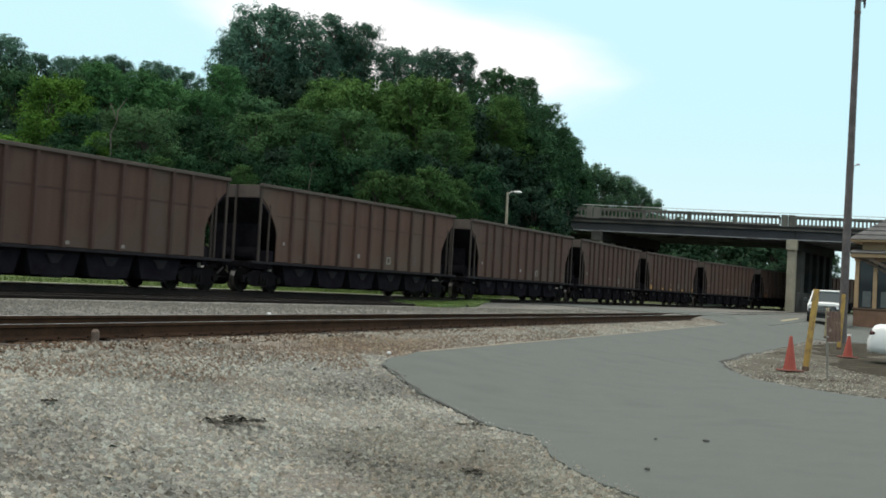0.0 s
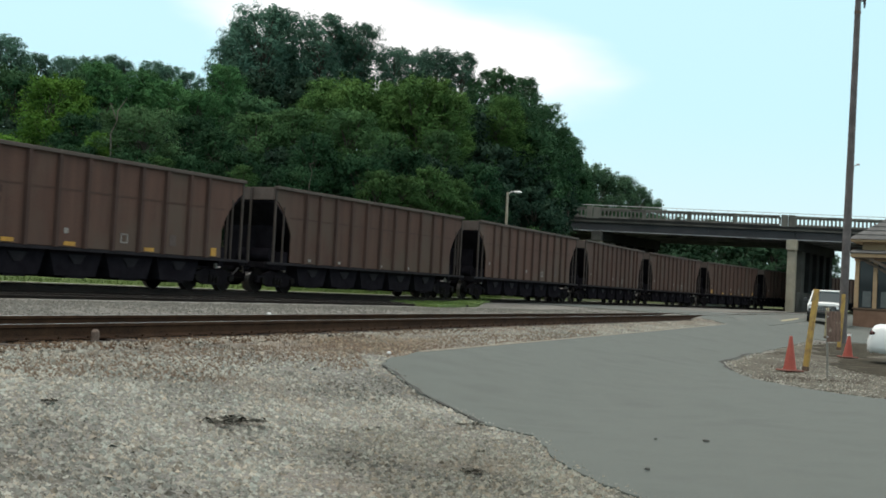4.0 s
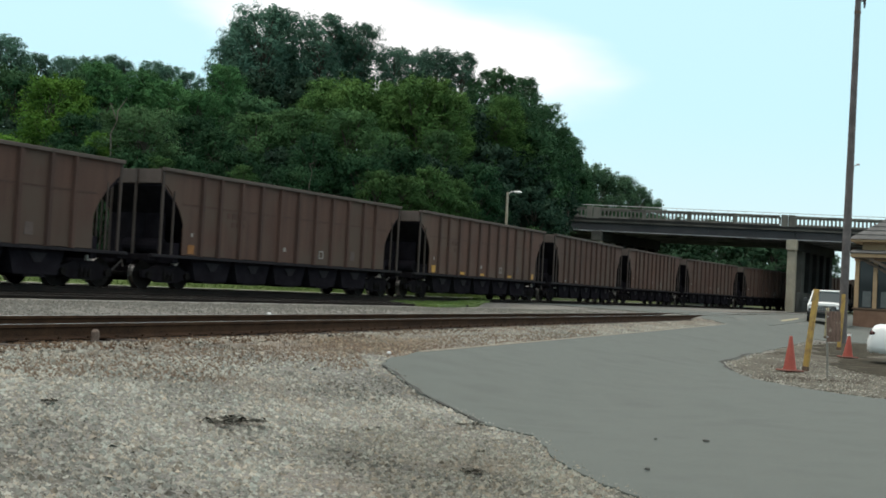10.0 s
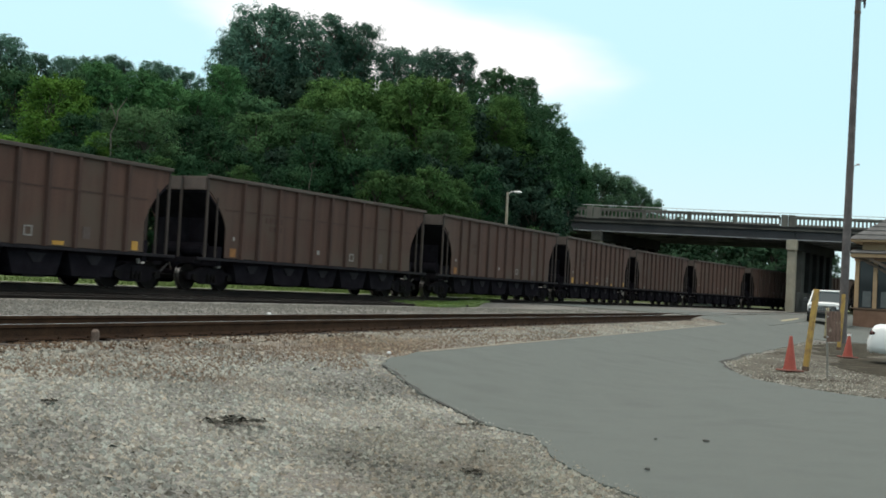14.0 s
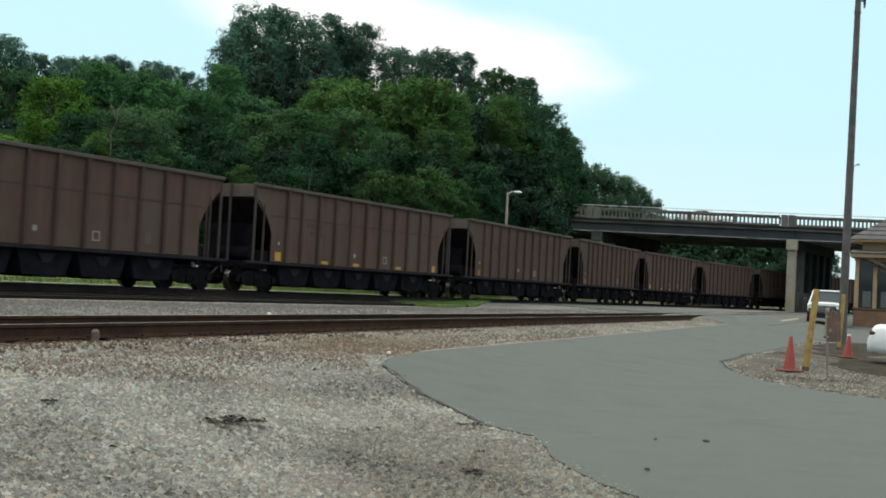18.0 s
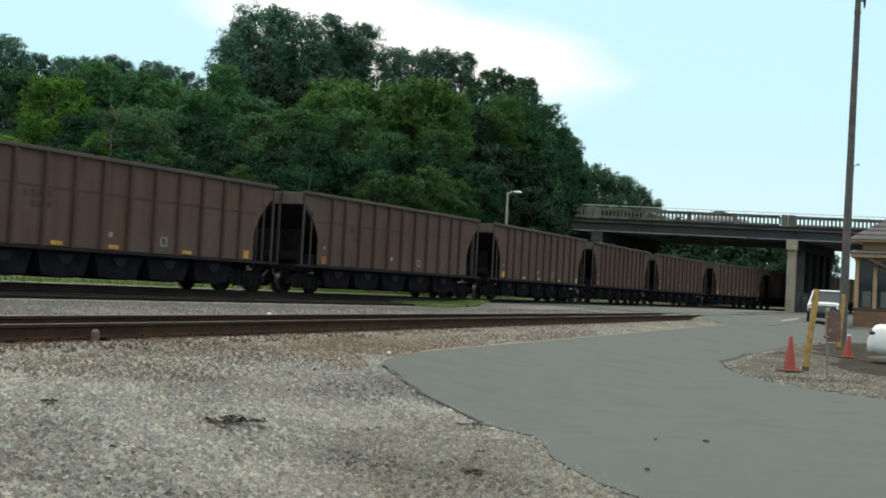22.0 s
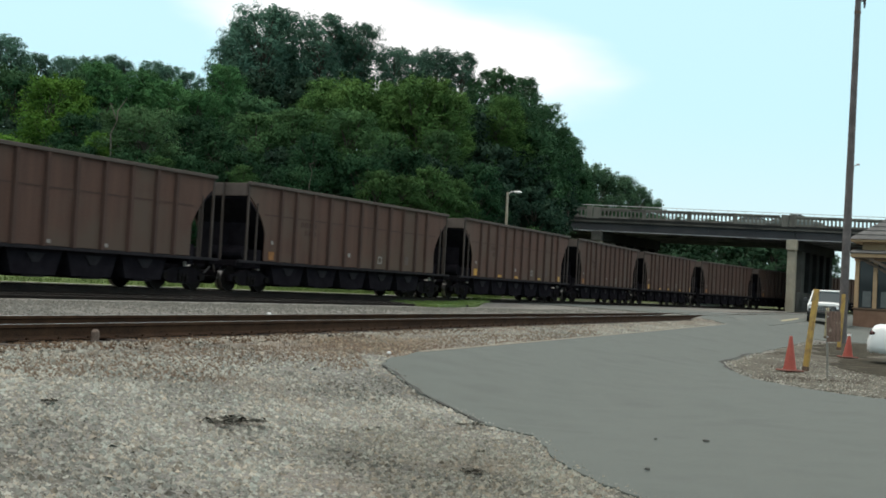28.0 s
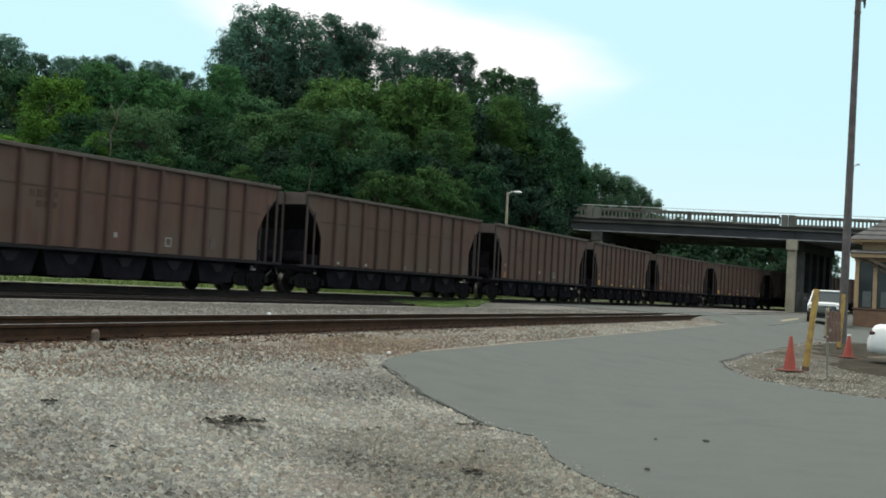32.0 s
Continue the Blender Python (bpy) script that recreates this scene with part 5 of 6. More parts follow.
part("insulator_bracket", rods(((0.08, -0.02, 12.75), (0.26, -0.02, 12.80), 0.03), ((0.24, -0.02, 12.62), (0.24, -0.02, 12.82), 0.05), ((0.24, -0.02, 12.50), (0.24, -0.02, 12.6), 0.035), seg=8), "trim_black", pole)
part("band", rods(((0, 0, 12.28), (0, 0, 12.36), 0.13), seg=14), "rust", pole)
part("hook_bracket", rods(((0.1, 0, 6.2), (0.14, 0, 6.55), 0.018), ((0.14, 0, 6.55), (0.26, 0, 6.68), 0.018), ((0.24, 0, 6.64), (0.34, 0, 6.66), 0.04), seg=6), "galvanised", pole)

lamp = thing("street_lamp", "grey metal street lamp behind the train", "street lamp", Matrix.Translation((3.66, 72.0, 0.85)))
part("mast", rods(((0, 0, 0), (0, 0, 6.25), 0.10, 0.07), seg=12), "concrete_pale", lamp)
part("arm", rods(((0, 0, 6.15), (0.28, 0, 6.30), 0.04), ((0.28, 0, 6.30), (0.5, 0, 6.30), 0.036), seg=8), "galvanised", lamp)
bm = bmesh.new()
bmesh.ops.create_uvsphere(bm, u_segments=12, v_segments=8, radius=1.0, matrix=Matrix.Translation((0.6, 0, 6.28)) @ Matrix.Diagonal((0.24, 0.13, 0.08, 1)))
part("lamp_head", bm, "litter_white", lamp, "pale cobra-head lamp")


signal_mast = thing("signal_mast", "small pale signal mast beyond the bridge", "signal", Matrix.Translation((34.3, 125.0, ground_z(34.3, 125.0))))
part("mast", rods(((0, 0, 0), (0, 0, 4.95), 0.045, 0.03), seg=8), "dull_steel", signal_mast)
part("arm", rods(((0, 0, 4.35), (0.85, 0, 4.35), 0.025), seg=8), "galvanised", signal_mast)


# ---- trees ----
def leaf_cloud(rng, centres, radii, per, size):
    """Small leaf sprays round each clump centre, facing out and up."""
    k = len(centres)
    c = np.repeat(centres, per, axis=0)
    r = np.repeat(radii, per)
    d = rng.normal(size=(k * per, 3))
    pos = c + d * (r * 0.62)[:, None] * np.array([1, 1, 0.7])
    d /= np.linalg.norm(d, axis=1)[:, None]
    nrm = d + rng.normal(scale=0.7, size=d.shape)
    nrm[:, 2] += 0.4
    nrm /= np.linalg.norm(nrm, axis=1)[:, None]
    t = np.cross(nrm, rng.normal(size=d.shape))
    t /= np.linalg.norm(t, axis=1)[:, None]
    b = np.cross(nrm, t)
    s = np.repeat(np.broadcast_to(size, k), per)[:, None] * rng.uniform(0.6, 1.5, (k * per, 1))
    v = np.stack([pos - t * s * 0.9, pos + t * s * 0.5 + b * s * 0.6, pos + t * s * 0.9 - b * s * 0.45], axis=1).reshape(-1, 3)
    f = np.arange(k * per * 3).reshape(-1, 3)
    return v, f


def tree(name, label, seed, deep, radius, limbs, twigs, per, leaf, material, profile, category="tree", lump=0.34, squash=0.85, airy=False, spiky=0.12):
    """Trunk, limbs to the billows of the crown, and leaf sprays over and inside each billow. The crown hangs deep metres down from its top at z = 0."""
    rng = np.random.default_rng(seed)
    t = thing(name, label, category)
    n = limbs
    u = (np.arange(n) + rng.uniform(0, 1, n)) / n
    edge = np.array([profile(q) for q in u]) * radius
    mass = radius * lump * rng.uniform(0.65, 1.35, n) * np.clip(0.45 + 0.6 * edge / radius, 0.5, 1.0)
    z = -deep + deep * u
    z = np.minimum(z, -0.9 * mass * squash)
    ang = np.arange(n) * 2.4 + rng.uniform(-0.6, 0.6, n)
    rr = edge * np.sqrt(rng.uniform(0.2, 0.75, n))
    c = np.stack([rr * np.cos(ang), rr * np.sin(ang), z], axis=1)
    k = n * twigs
    d = rng.normal(size=(k, 3))
    d[:, 2] += 0.3
    d /= np.linalg.norm(d, axis=1)[:, None]
    cm, rm = np.repeat(c, twigs, axis=0), np.repeat(mass, twigs)
    reach = rng.uniform(0.7, 1.05, k)
    dice = rng.uniform(size=k)
    poke, inner = dice < spiky, dice > (0.84 if airy else 0.80)
    reach[poke] *= rng.uniform(1.05, 1.3, poke.sum())
    reach[inner] = rng.uniform(0.15, 0.6, inner.sum())
    tw = cm + d * (rm * reach)[:, None] * np.array([1, 1, squash])
    v, f = leaf_cloud(rng, tw, rm * np.where(inner, 0.4, rng.uniform(0.18, 0.40, k)), per, np.where(inner, 1.8, 1.0) * leaf)
    hub, size = np.repeat(cm, per * 3, axis=0), np.repeat(rm, per * 3)[:, None]
    soft = (v - hub) / size * np.array([1, 1, 1.5]) + 0.45 * hub * np.array([1, 1, 0]) / radius + np.array([0, 0, 1]) * (0.9 + 1.3 * hub[:, 2:] / deep)
    soft += np.repeat(rng.normal(scale=0.25, size=(len(f), 3)), 3, axis=0)
    soft /= np.linalg.norm(soft, axis=1)[:, None]
    flat = np.cross(v[1::3] - v[0::3], v[2::3] - v[0::3])
    away = np.sum(flat * soft[1::3], axis=1) < 0
    f[away] = f[away][:, ::-1]
    me = bpy.data.meshes.new("crown")
    me.from_pydata(v.tolist(), [], f.tolist())
    me.materials.append(M[material])
    me.polygons.foreach_set("use_smooth", np.ones(len(f), bool))
    me.normals_split_custom_set_from_vertices(soft.tolist())
    crown = new("crown", me)
    crown.parent = t
    limb = bmesh.new()
    for i in range(n):
        e = Vector(c[i])
        rod(limb, (0, 0, max(e.z - 0.9 * radius, -deep)), e, 0.035 * radius, 0.010 * radius, 4)
    rod(limb, (0, 0, -deep), (0, 0, -0.25 * deep), 0.075 * radius, 0.03 * radius, 7)
    part("branchwork", limb, "bark", t)
    part("trunk", rods(((0, 0, -0.3), (0, 0, 0.5), 0.11 * radius, 0.085 * radius), ((0, 0, 0.5), (0, 0, 1.0), 0.085 * radius, 0.07 * radius), seg=8), "bark", t)
    return t


def round_profile(u):
    return math.sqrt(max(0.05, 1 - ((u - 0.42) / 0.62) ** 2))


def tall_profile(u):
    return math.sqrt(max(0.06, 1 - ((u - 0.6) / 0.46) ** 2)) if u > 0.6 else 0.62 + 0.38 * u / 0.6


def dome_profile(u):
    return math.sqrt(max(0.08, 1 - ((u - 0.5) / 0.52) ** 2)) if u > 0.5 else 0.8 + 0.2 * u / 0.5


def tier_profile(u):
    return 0.55 + 0.45 * (u > 0.45) - 0.25 * (u > 0.93)


PROTO = {
    "tall": [tree("tree", "tall dark green broadleaf tree on the wooded bank", 10 + i, 9.6, 3.0, 40, 20, 30, 0.090, "leaf_tall_haze", tall_profile, lump=0.42, airy=True, spiky=0.2) for i in range(3)],
    "dark": [tree("tree", "dense dark green tree on the wooded bank", 20 + i, 9.4, 2.8, 38, 21, 34, 0.088, "leaf_dark", round_profile, lump=0.42, spiky=0.2) for i in range(3)],
    "shaded": [tree("tree", "darker-leaved tree on the wooded bank, shade put in its colour", 26 + i, 9.4, 2.8, 32, 14, 28, 0.130, "leaf_shaded", round_profile, lump=0.42) for i in range(2)],
    "bright": [tree("tree", "full light green tree with a pale leafy top", 30 + i, 8.4, 3.0, 40, 24, 34, 0.076, "leaf_bright", dome_profile, lump=0.40, spiky=0.2) for i in range(2)],
    "yellow": [tree("tree", "yellow-green leafy tree hung with vines", 64, 8.4, 2.8, 40, 22, 32, 0.074, "leaf_yellow", dome_profile, lump=0.36, spiky=0.2)],
    "leafy": [tree("tree", "full mid-green tree on the wooded bank", 46 + i, 9.0, 2.8, 38, 21, 32, 0.084, "leaf_green", round_profile, lump=0.42, spiky=0.2) for i in range(2)],
    "olive": [tree("tree", "olive green tree with drooping tiers of leaves", 36 + i, 7.2, 2.6, 40, 20, 34, 0.072, "leaf_olive", dome_profile, lump=0.46, squash=0.5) for i in range(2)],
    "layered": [tree("tree", "flat-topped feathery tree with grey-green tiers", 38, 5.2, 2.4, 36, 18, 34, 0.068, "leaf_grey", tier_profile, lump=0.50, squash=0.26)],
    "mid": [tree("bush", "tangled green bush along the railway bank", 40 + i, 6.6, 2.2, 34, 18, 32, 0.076, "leaf_mid", dome_profile, "bush", lump=0.44) for i in range(3)],
    "light": [tree("bush", "light green leafy bush along the railway bank", 50 + i, 5.4, 2.0, 34, 16, 32, 0.072, "leaf_fresh", dome_profile, "bush", lump=0.44, squash=0.6, spiky=0.25) for i in range(3)],
    "far": [tree("tree", "green tree beyond the bridge, haze put in its leaf colour", 60, 10.5, 3.6, 34, 16, 32, 0.120, "leaf_far_haze", round_profile, lump=0.40)],
}
NOMINAL = {"tall": 3.0, "dark": 2.8, "shaded": 2.8, "bright": 3.0, "yellow": 2.8, "leafy": 2.8, "olive": 2.6, "layered": 2.4, "mid": 2.2, "light": 2.0, "far": 3.6}
TALL = [(-28.1, 76, 15.5, 1.7), (-27.0, 78, 14.8, 1.5), (-24.9, 78, 14.7, 1.3), (-23.3, 78, 14.8, 1.1), (-22.5, 80, 15.3, 1.0), (-21.7, 80, 15.0, 0.7), (-19.8, 80, 15.1, 1.1), (-19.0, 82, 15.2, 1.0),
        (-17.7, 82, 14.8, 1.0), (-17.0, 92, 19.2, 1.6), (-14.2, 90, 21.4, 2.8), (-16.3, 93, 20.5, 1.7), (-13.3, 94, 21.9, 1.9), (-9.9, 91, 21.2, 2.4), (-7.2, 93, 21.1, 1.6), (-8.6, 95, 20.7, 2.4),
        (-4.6, 96, 20.0, 1.9), (-3.1, 97, 19.6, 1.6), (-1.3, 97, 20.2, 1.9), (0.7, 97, 20.1, 1.7), (-11.8, 96, 19.4, 2.9), (-15.8, 96, 18.4, 2.6), (-30.5, 76, 16.2, 2.0)]
DARK = [(3.3, 95, 18.4, 2.5), (5.9, 97, 18.3, 1.5), (4.6, 93, 16.2, 2.8), (7.5, 96, 16.1, 1.7), (8.8, 97, 14.5, 1.5), (10.1, 100, 14.2, 1.05), (2.0, 92, 15.0, 2.1), (-25.9, 72, 12.9, 2.2),
        (-21.2, 70, 12.5, 1.7), (-11.9, 74, 12.2, 2.4), (-3.8, 84, 12.7, 2.3), (6.2, 92, 13.5, 3.0), (-19.6, 78, 14.0, 1.3), (13.0, 140, 18.05, 3.3), (15.0, 140, 15.4, 2.6)]
# trees whose darker leaves stand in for shade inside the wood
SHADED = [(8.7, 98, 13.0, 1.7), (5.7, 90, 11.6, 2.6), (3.0, 86, 11.4, 2.5), (10.1, 104, 11.5, 1.3), (-3.4, 70, 9.2, 1.8), (-9.0, 66, 8.4, 2.0), (-13.7, 62, 8.4, 1.6), (-11.8, 64, 8.3, 1.8), (8.2, 101, 8.0, 1.8), (8.8, 109, 8.0, 1.8), (6.4, 86, 8.6, 2.4), (-24, 66, 9.0, 2.6), (-20, 66, 9.4, 2.6), (-16.5, 66, 9.0, 2.4), (-7, 72, 9.0, 2.6), (-1.5, 74, 9.0, 2.6), (2.5, 80, 9.4, 2.6), (-14.5, 84, 15.5, 3.2), (-9.5, 86, 15.5, 3.2), (-21, 76, 12.5, 2.6), (-25, 76, 12.5, 2.6), (-17.5, 78, 12.5, 2.4), (-4.5, 88, 15.0, 3.0), (0.5, 88, 14.5, 3.0)]
YELLOW = [(-20.6, 63, 11.1, 2.0), (-15.5, 54, 7.3, 0.85), (-19.7, 54, 7.0, 0.8), (-17.6, 53, 6.3, 0.8)]
BRIGHT = [(-7.3, 82, 15.0, 3.0), (-2.1, 82, 15.2, 3.2), (4.0, 90, 15.6, 1.9), (-8.5, 80, 13.6, 2.0), (-4.3, 83, 14.9, 2.0), (0.0, 82, 14.4, 1.7)]
LEAFY = [(-20.1, 70, 13.1, 1.6), (-17.2, 74, 12.9, 1.8), (-15.2, 72, 12.1, 1.7), (-15.0, 80, 15.0, 1.6), (-19.0, 75, 13.6, 1.4), (-22.4, 76, 14.0, 1.5)]
OLIVE = [(-5.9, 72, 11.4, 2.2), (-0.5, 76, 11.0, 1.4), (-9.1, 70, 11.0, 1.8), (-10.8, 68, 10.3, 2.1), (-3.4, 70, 10.0, 1.4)]
LAYERED = [(-13.6, 54, 8.5, 1.6), (-15.0, 55.5, 8.3, 1.1)]
# the first bush is added to darken the yellow tree's shaded hollow
MID = [(-18.5, 60.2, 8.9, 1.0), (-19.0, 59.6, 7.8, 1.1), (-21.5, 58, 7.6, 1.3), (-12.8, 60, 9.1, 1.5), (-11.0, 58, 8.2, 1.3), (-6.8, 62, 8.7, 1.5), (-2.3, 66, 8.7, 1.6), (2.0, 74, 8.9, 1.6), (-9.7, 56, 7.0, 1.4), (-4.4, 62, 7.8, 1.5), (-13.4, 52, 6.4, 1.5),
       (-16.2, 53, 6.6, 1.3), (-7.4, 58, 6.6, 1.5), (-18.4, 55, 6.4, 1.4), (-11.4, 53, 6.4, 1.3)]
LIGHT = [(-12.3, 52, 6.2, 0.7), (-3.5, 60, 6.8, 1.1), (-0.9, 64, 7.5, 1.5), (0.6, 66, 7.1, 1.1), (-9.1, 54, 6.2, 0.7), (-2.3, 62, 6.8, 1.2),
         (-17.1, 53, 6.4, 1.0), (5.6, 82, 5.4, 1.8)]
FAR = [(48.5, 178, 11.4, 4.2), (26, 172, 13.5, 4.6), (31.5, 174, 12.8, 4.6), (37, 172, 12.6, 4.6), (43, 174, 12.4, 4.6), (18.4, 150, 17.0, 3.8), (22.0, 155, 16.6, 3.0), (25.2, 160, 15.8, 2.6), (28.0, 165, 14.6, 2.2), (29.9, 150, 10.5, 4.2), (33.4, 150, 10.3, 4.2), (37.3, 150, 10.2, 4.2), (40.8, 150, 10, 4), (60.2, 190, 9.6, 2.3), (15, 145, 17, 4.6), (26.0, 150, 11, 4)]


def plant(kind, rows, seed):
    """Trees at (x, y, height of the top over the datum, crown radius): the crown is scaled, the trunk reaches down to the ground."""
    rnd = random.Random(seed)
    for i, (x, y, top, rad) in enumerate(rows):
        src = PROTO[kind][i % len(PROTO[kind])]
        g, k = ground_z(x, y) - 0.1, rad / NOMINAL[kind]
        ob = src if i < len(PROTO[kind]) else copy_thing(src, pose(0, 0, 0))
        ob.matrix_basis = Matrix.Translation((x, y, g)) @ pose(0, 0, 0, 0, 0, rnd.uniform(0, 360))
        for c in ob.children:
            if c.name.startswith("trunk"):
                c.matrix_basis = Matrix.Diagonal((k, k, max(0.5, top - g - 2.4 * rad), 1))
            else:
                c.matrix_basis = Matrix.Translation((0, 0, top - g)) @ Matrix.Diagonal((k, k, k, 1))


for i, (kind, rows) in enumerate((("tall", TALL), ("dark", DARK), ("shaded", SHADED), ("bright", BRIGHT), ("yellow", YELLOW), ("leafy", LEAFY), ("olive", OLIVE), ("layered", LAYERED), ("mid", MID), ("light", LIGHT), ("far", FAR))):
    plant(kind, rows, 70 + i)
# ---- loose stones of the foreground ----
def stones(name, seed, count, region, keep, size, material, label, lift=None):
    rng = np.random.default_rng(seed)
    x0, x1, y0, y1 = region
    xy = []
    while len(xy) < count:
        x, y = rng.uniform(x0, x1), y0 + (y1 - y0) * rng.uniform() ** 1.5
        if keep(x, y):
            xy.append((x, y))
    base = np.array([(1, 0, 0), (-1, 0, 0), (0, 1, 0), (0, -1, 0), (0, 0, 0.48)], float)
    tri = np.array([(0, 2, 4), (2, 1, 4), (1, 3, 4), (3, 0, 4)])
    n = len(xy)
    s = size * np.clip(rng.lognormal(0, 0.62, (n, 1, 1)), 0.35, 2.6)
    v = base[None] * rng.uniform(0.55, 1.2, (n, 5, 3)) * s
    v[:, :4, 2] -= 0.42 * s[:, :, 0]
    v[:, :, 2] += v[:, :, 0] * rng.normal(0, 0.26, (n, 1)) + v[:, :, 1] * rng.normal(0, 0.26, (n, 1))
    a = rng.uniform(0, 6.283, n)
    ca, sa = np.cos(a)[:, None], np.sin(a)[:, None]
    vx, vy = v[:, :, 0] * ca - v[:, :, 1] * sa, v[:, :, 0] * sa + v[:, :, 1] * ca
    gz = np.array([ground_z(x, y) + (lift(x, y) if lift else 0.0) for x, y in xy])
    pos = np.array(xy)
    out = np.stack([vx + pos[:, :1], vy + pos[:, 1:], v[:, :, 2] + gz[:, None] - 0.030], axis=2).reshape(-1, 3)
    f = (tri[None] + 5 * np.arange(n)[:, None, None]).reshape(-1, 3)
    ob = mesh_object(name, out.tolist(), f.tolist(), material)
    return tagged(ob, label, "gravel", kind="stuff")


def inside(x, y, poly):
    hit = False
    j = len(poly) - 1
    for i in range(len(poly)):
        (xi, yi), (xj, yj) = poly[i], poly[j]
        if (yi > y) != (yj > y) and x < (xj - xi) * (y - yi) / (yj - yi) + xi:
            hit = not hit
        j = i
    return hit


def on_gravel(x, y):
    if x > 5.5 and y > 18 and near_d(x, y) > 6 and noise.noise(Vector((x * 0.8, y * 0.8, 2))) < 0.38:
        return False
    return abs(x / y) < 0.42 and near_d(x, y) > -4.5 and not (-1.95 < near_d(x, y) < 0.42) and not inside(x, y, road_outline)


def shoulder(x, y):
    """The height of the near track's ballast above the ground at its side."""
    return 0.05 * ease((1.25 - near_d(x, y)) / 0.6) if near_d(x, y) > -0.7 else 0.05 * ease((near_d(x, y) + 2.75) / 0.6)


stones("gravel_stones", 7, 58000, (-12, 14, 6.0, 50), on_gravel, 0.0195, "stone", "loose grey crushed stones in front of the tracks", shoulder)


stones("gravel_stones", 14, 17000, (-5.5, 2.0, 6.5, 13.5), on_gravel, 0.0215, "stone", "loose grey crushed stones in the foreground")


def between_tracks(x, y):
    return near_d(x, y) < -2.3 and main_d(x, y) < -4.6


def on_island(x, y):
    if any(inside(x, y, spot) for spot in MUD) and noise.noise(Vector((x * 2.1, y * 2.1, 7))) < 0.3:
        return False
    return near_d(x, y) > 3 and not inside(x, y, road_outline)


stones("gravel_stones", 8, 38000, (-22, 14, 14, 62), between_tracks, 0.029, "strip_gravel", "fine grey crushed stones between the tracks")
def by_the_lot(x, y):
    """A thin scatter of stones kicked from the gravel on to the edge of the asphalt."""
    return inside(x, y, road_outline) and any(math.hypot(x - ax, y - ay) < 0.15 for ax, ay in road_outline[12:60])


stones("gravel_stones", 15, 260, (-1.2, 1.9, 7, 18), by_the_lot, 0.0115, "stone", "grey stones spilled over the edge of the asphalt", lambda x, y: 0.012)
stones("gravel_stones", 11, 5500, (5.5, 9.6, 18, 33), on_island, 0.014, "stone", "small grey stones trodden into the muddy island", lambda x, y: 0.013)
stones("soil_clods", 9, 9000, (5.5, 17, 18, 47), on_island, 0.018, "soil", "brown clods and stones on the muddy island", lambda x, y: 0.014)


def on_brown_strip(x, y):
    s = (x - NEAR_P.x) * NEAR_D.x + (y - NEAR_P.y) * NEAR_D.y
    d = near_d(x, y)
    if not 1.5 < s < 24 or not 0.8 < d < 2.9 or inside(x, y, road_outline):
        return False
    return noise.noise(Vector((x * 0.9, y * 0.5, 9))) > 0.5 * abs(d - 1.9) - 0.40


def by_the_rail(x, y):
    s = (x - NEAR_P.x) * NEAR_D.x + (y - NEAR_P.y) * NEAR_D.y
    return -8 < s < 30 and 0.10 < near_d(x, y) < 0.85 and noise.noise(Vector((x, y, 4))) > -0.2 + s * 0.012


stones("rust_grit", 13, 5000, (-10, 4, 6, 40), by_the_rail, 0.018, "rust_grit", "rust-brown grit fallen beside the rail", shoulder)
stones("brown_debris", 12, 7000, (-6, 4, 10, 36), on_brown_strip, 0.0140, "debris", "brown weed litter and rusty grit beside the track", lambda x, y: 0.004)


def blades(name, seed, spots, height, width, material, label, category):
    """Thin upright blades of grass, three corners each."""
    rng = np.random.default_rng(seed)
    n = len(spots)
    base = np.array([(x, y, ground_z(x, y) - 0.03) for x, y in spots])
    a = rng.uniform(0, 6.283, n)
    side = np.stack([np.cos(a), np.sin(a), np.zeros(n)], 1) * width
    lean = rng.normal(scale=0.35, size=(n, 3)) * height
    lean[:, 2] = height * rng.uniform(0.5, 1.2, n)
    v = np.stack([base - side, base + side, base + lean], 1).reshape(-1, 3)
    ob = mesh_object(name, v.tolist(), np.arange(3 * n).reshape(-1, 3).tolist(), material)
    return tagged(ob, label, category, kind="stuff")


grow = np.random.default_rng(31)
tufts = []
while len(tufts) < 7000:
    x, y = grow.uniform(-2.2, 3.7), grow.uniform(42, 71)
    if inside(x, y, patch):
        tufts.append((x, y))
blades("grass_tufts", 32, tufts, 0.17, 0.012, "grass", "low green grass between the tracks", "grass")
tufts = []
while len(tufts) < 500:
    s, d = grow.uniform(2, 22), grow.uniform(0.9, 2.6)
    q = near(s, d)
    if noise.noise(Vector((q.x * 0.7, q.y * 0.7, 9))) > 0.12 and not inside(q.x, q.y, road_outline):
        tufts.append((q.x, q.y))
blades("dry_weeds", 33, tufts, 0.045, 0.006, "dry_grass", "dry brown weeds on the gravel beside the track", "weeds")
verge = []
while len(verge) < 9000:
    q = main_at(grow.uniform(-22, 40), -grow.uniform(2.9, 5.0))[0]
    verge.append((q.x, q.y))
blades("grass_tufts", 34, verge, 0.22, 0.014, "grass", "rough green grass behind the train", "grass")


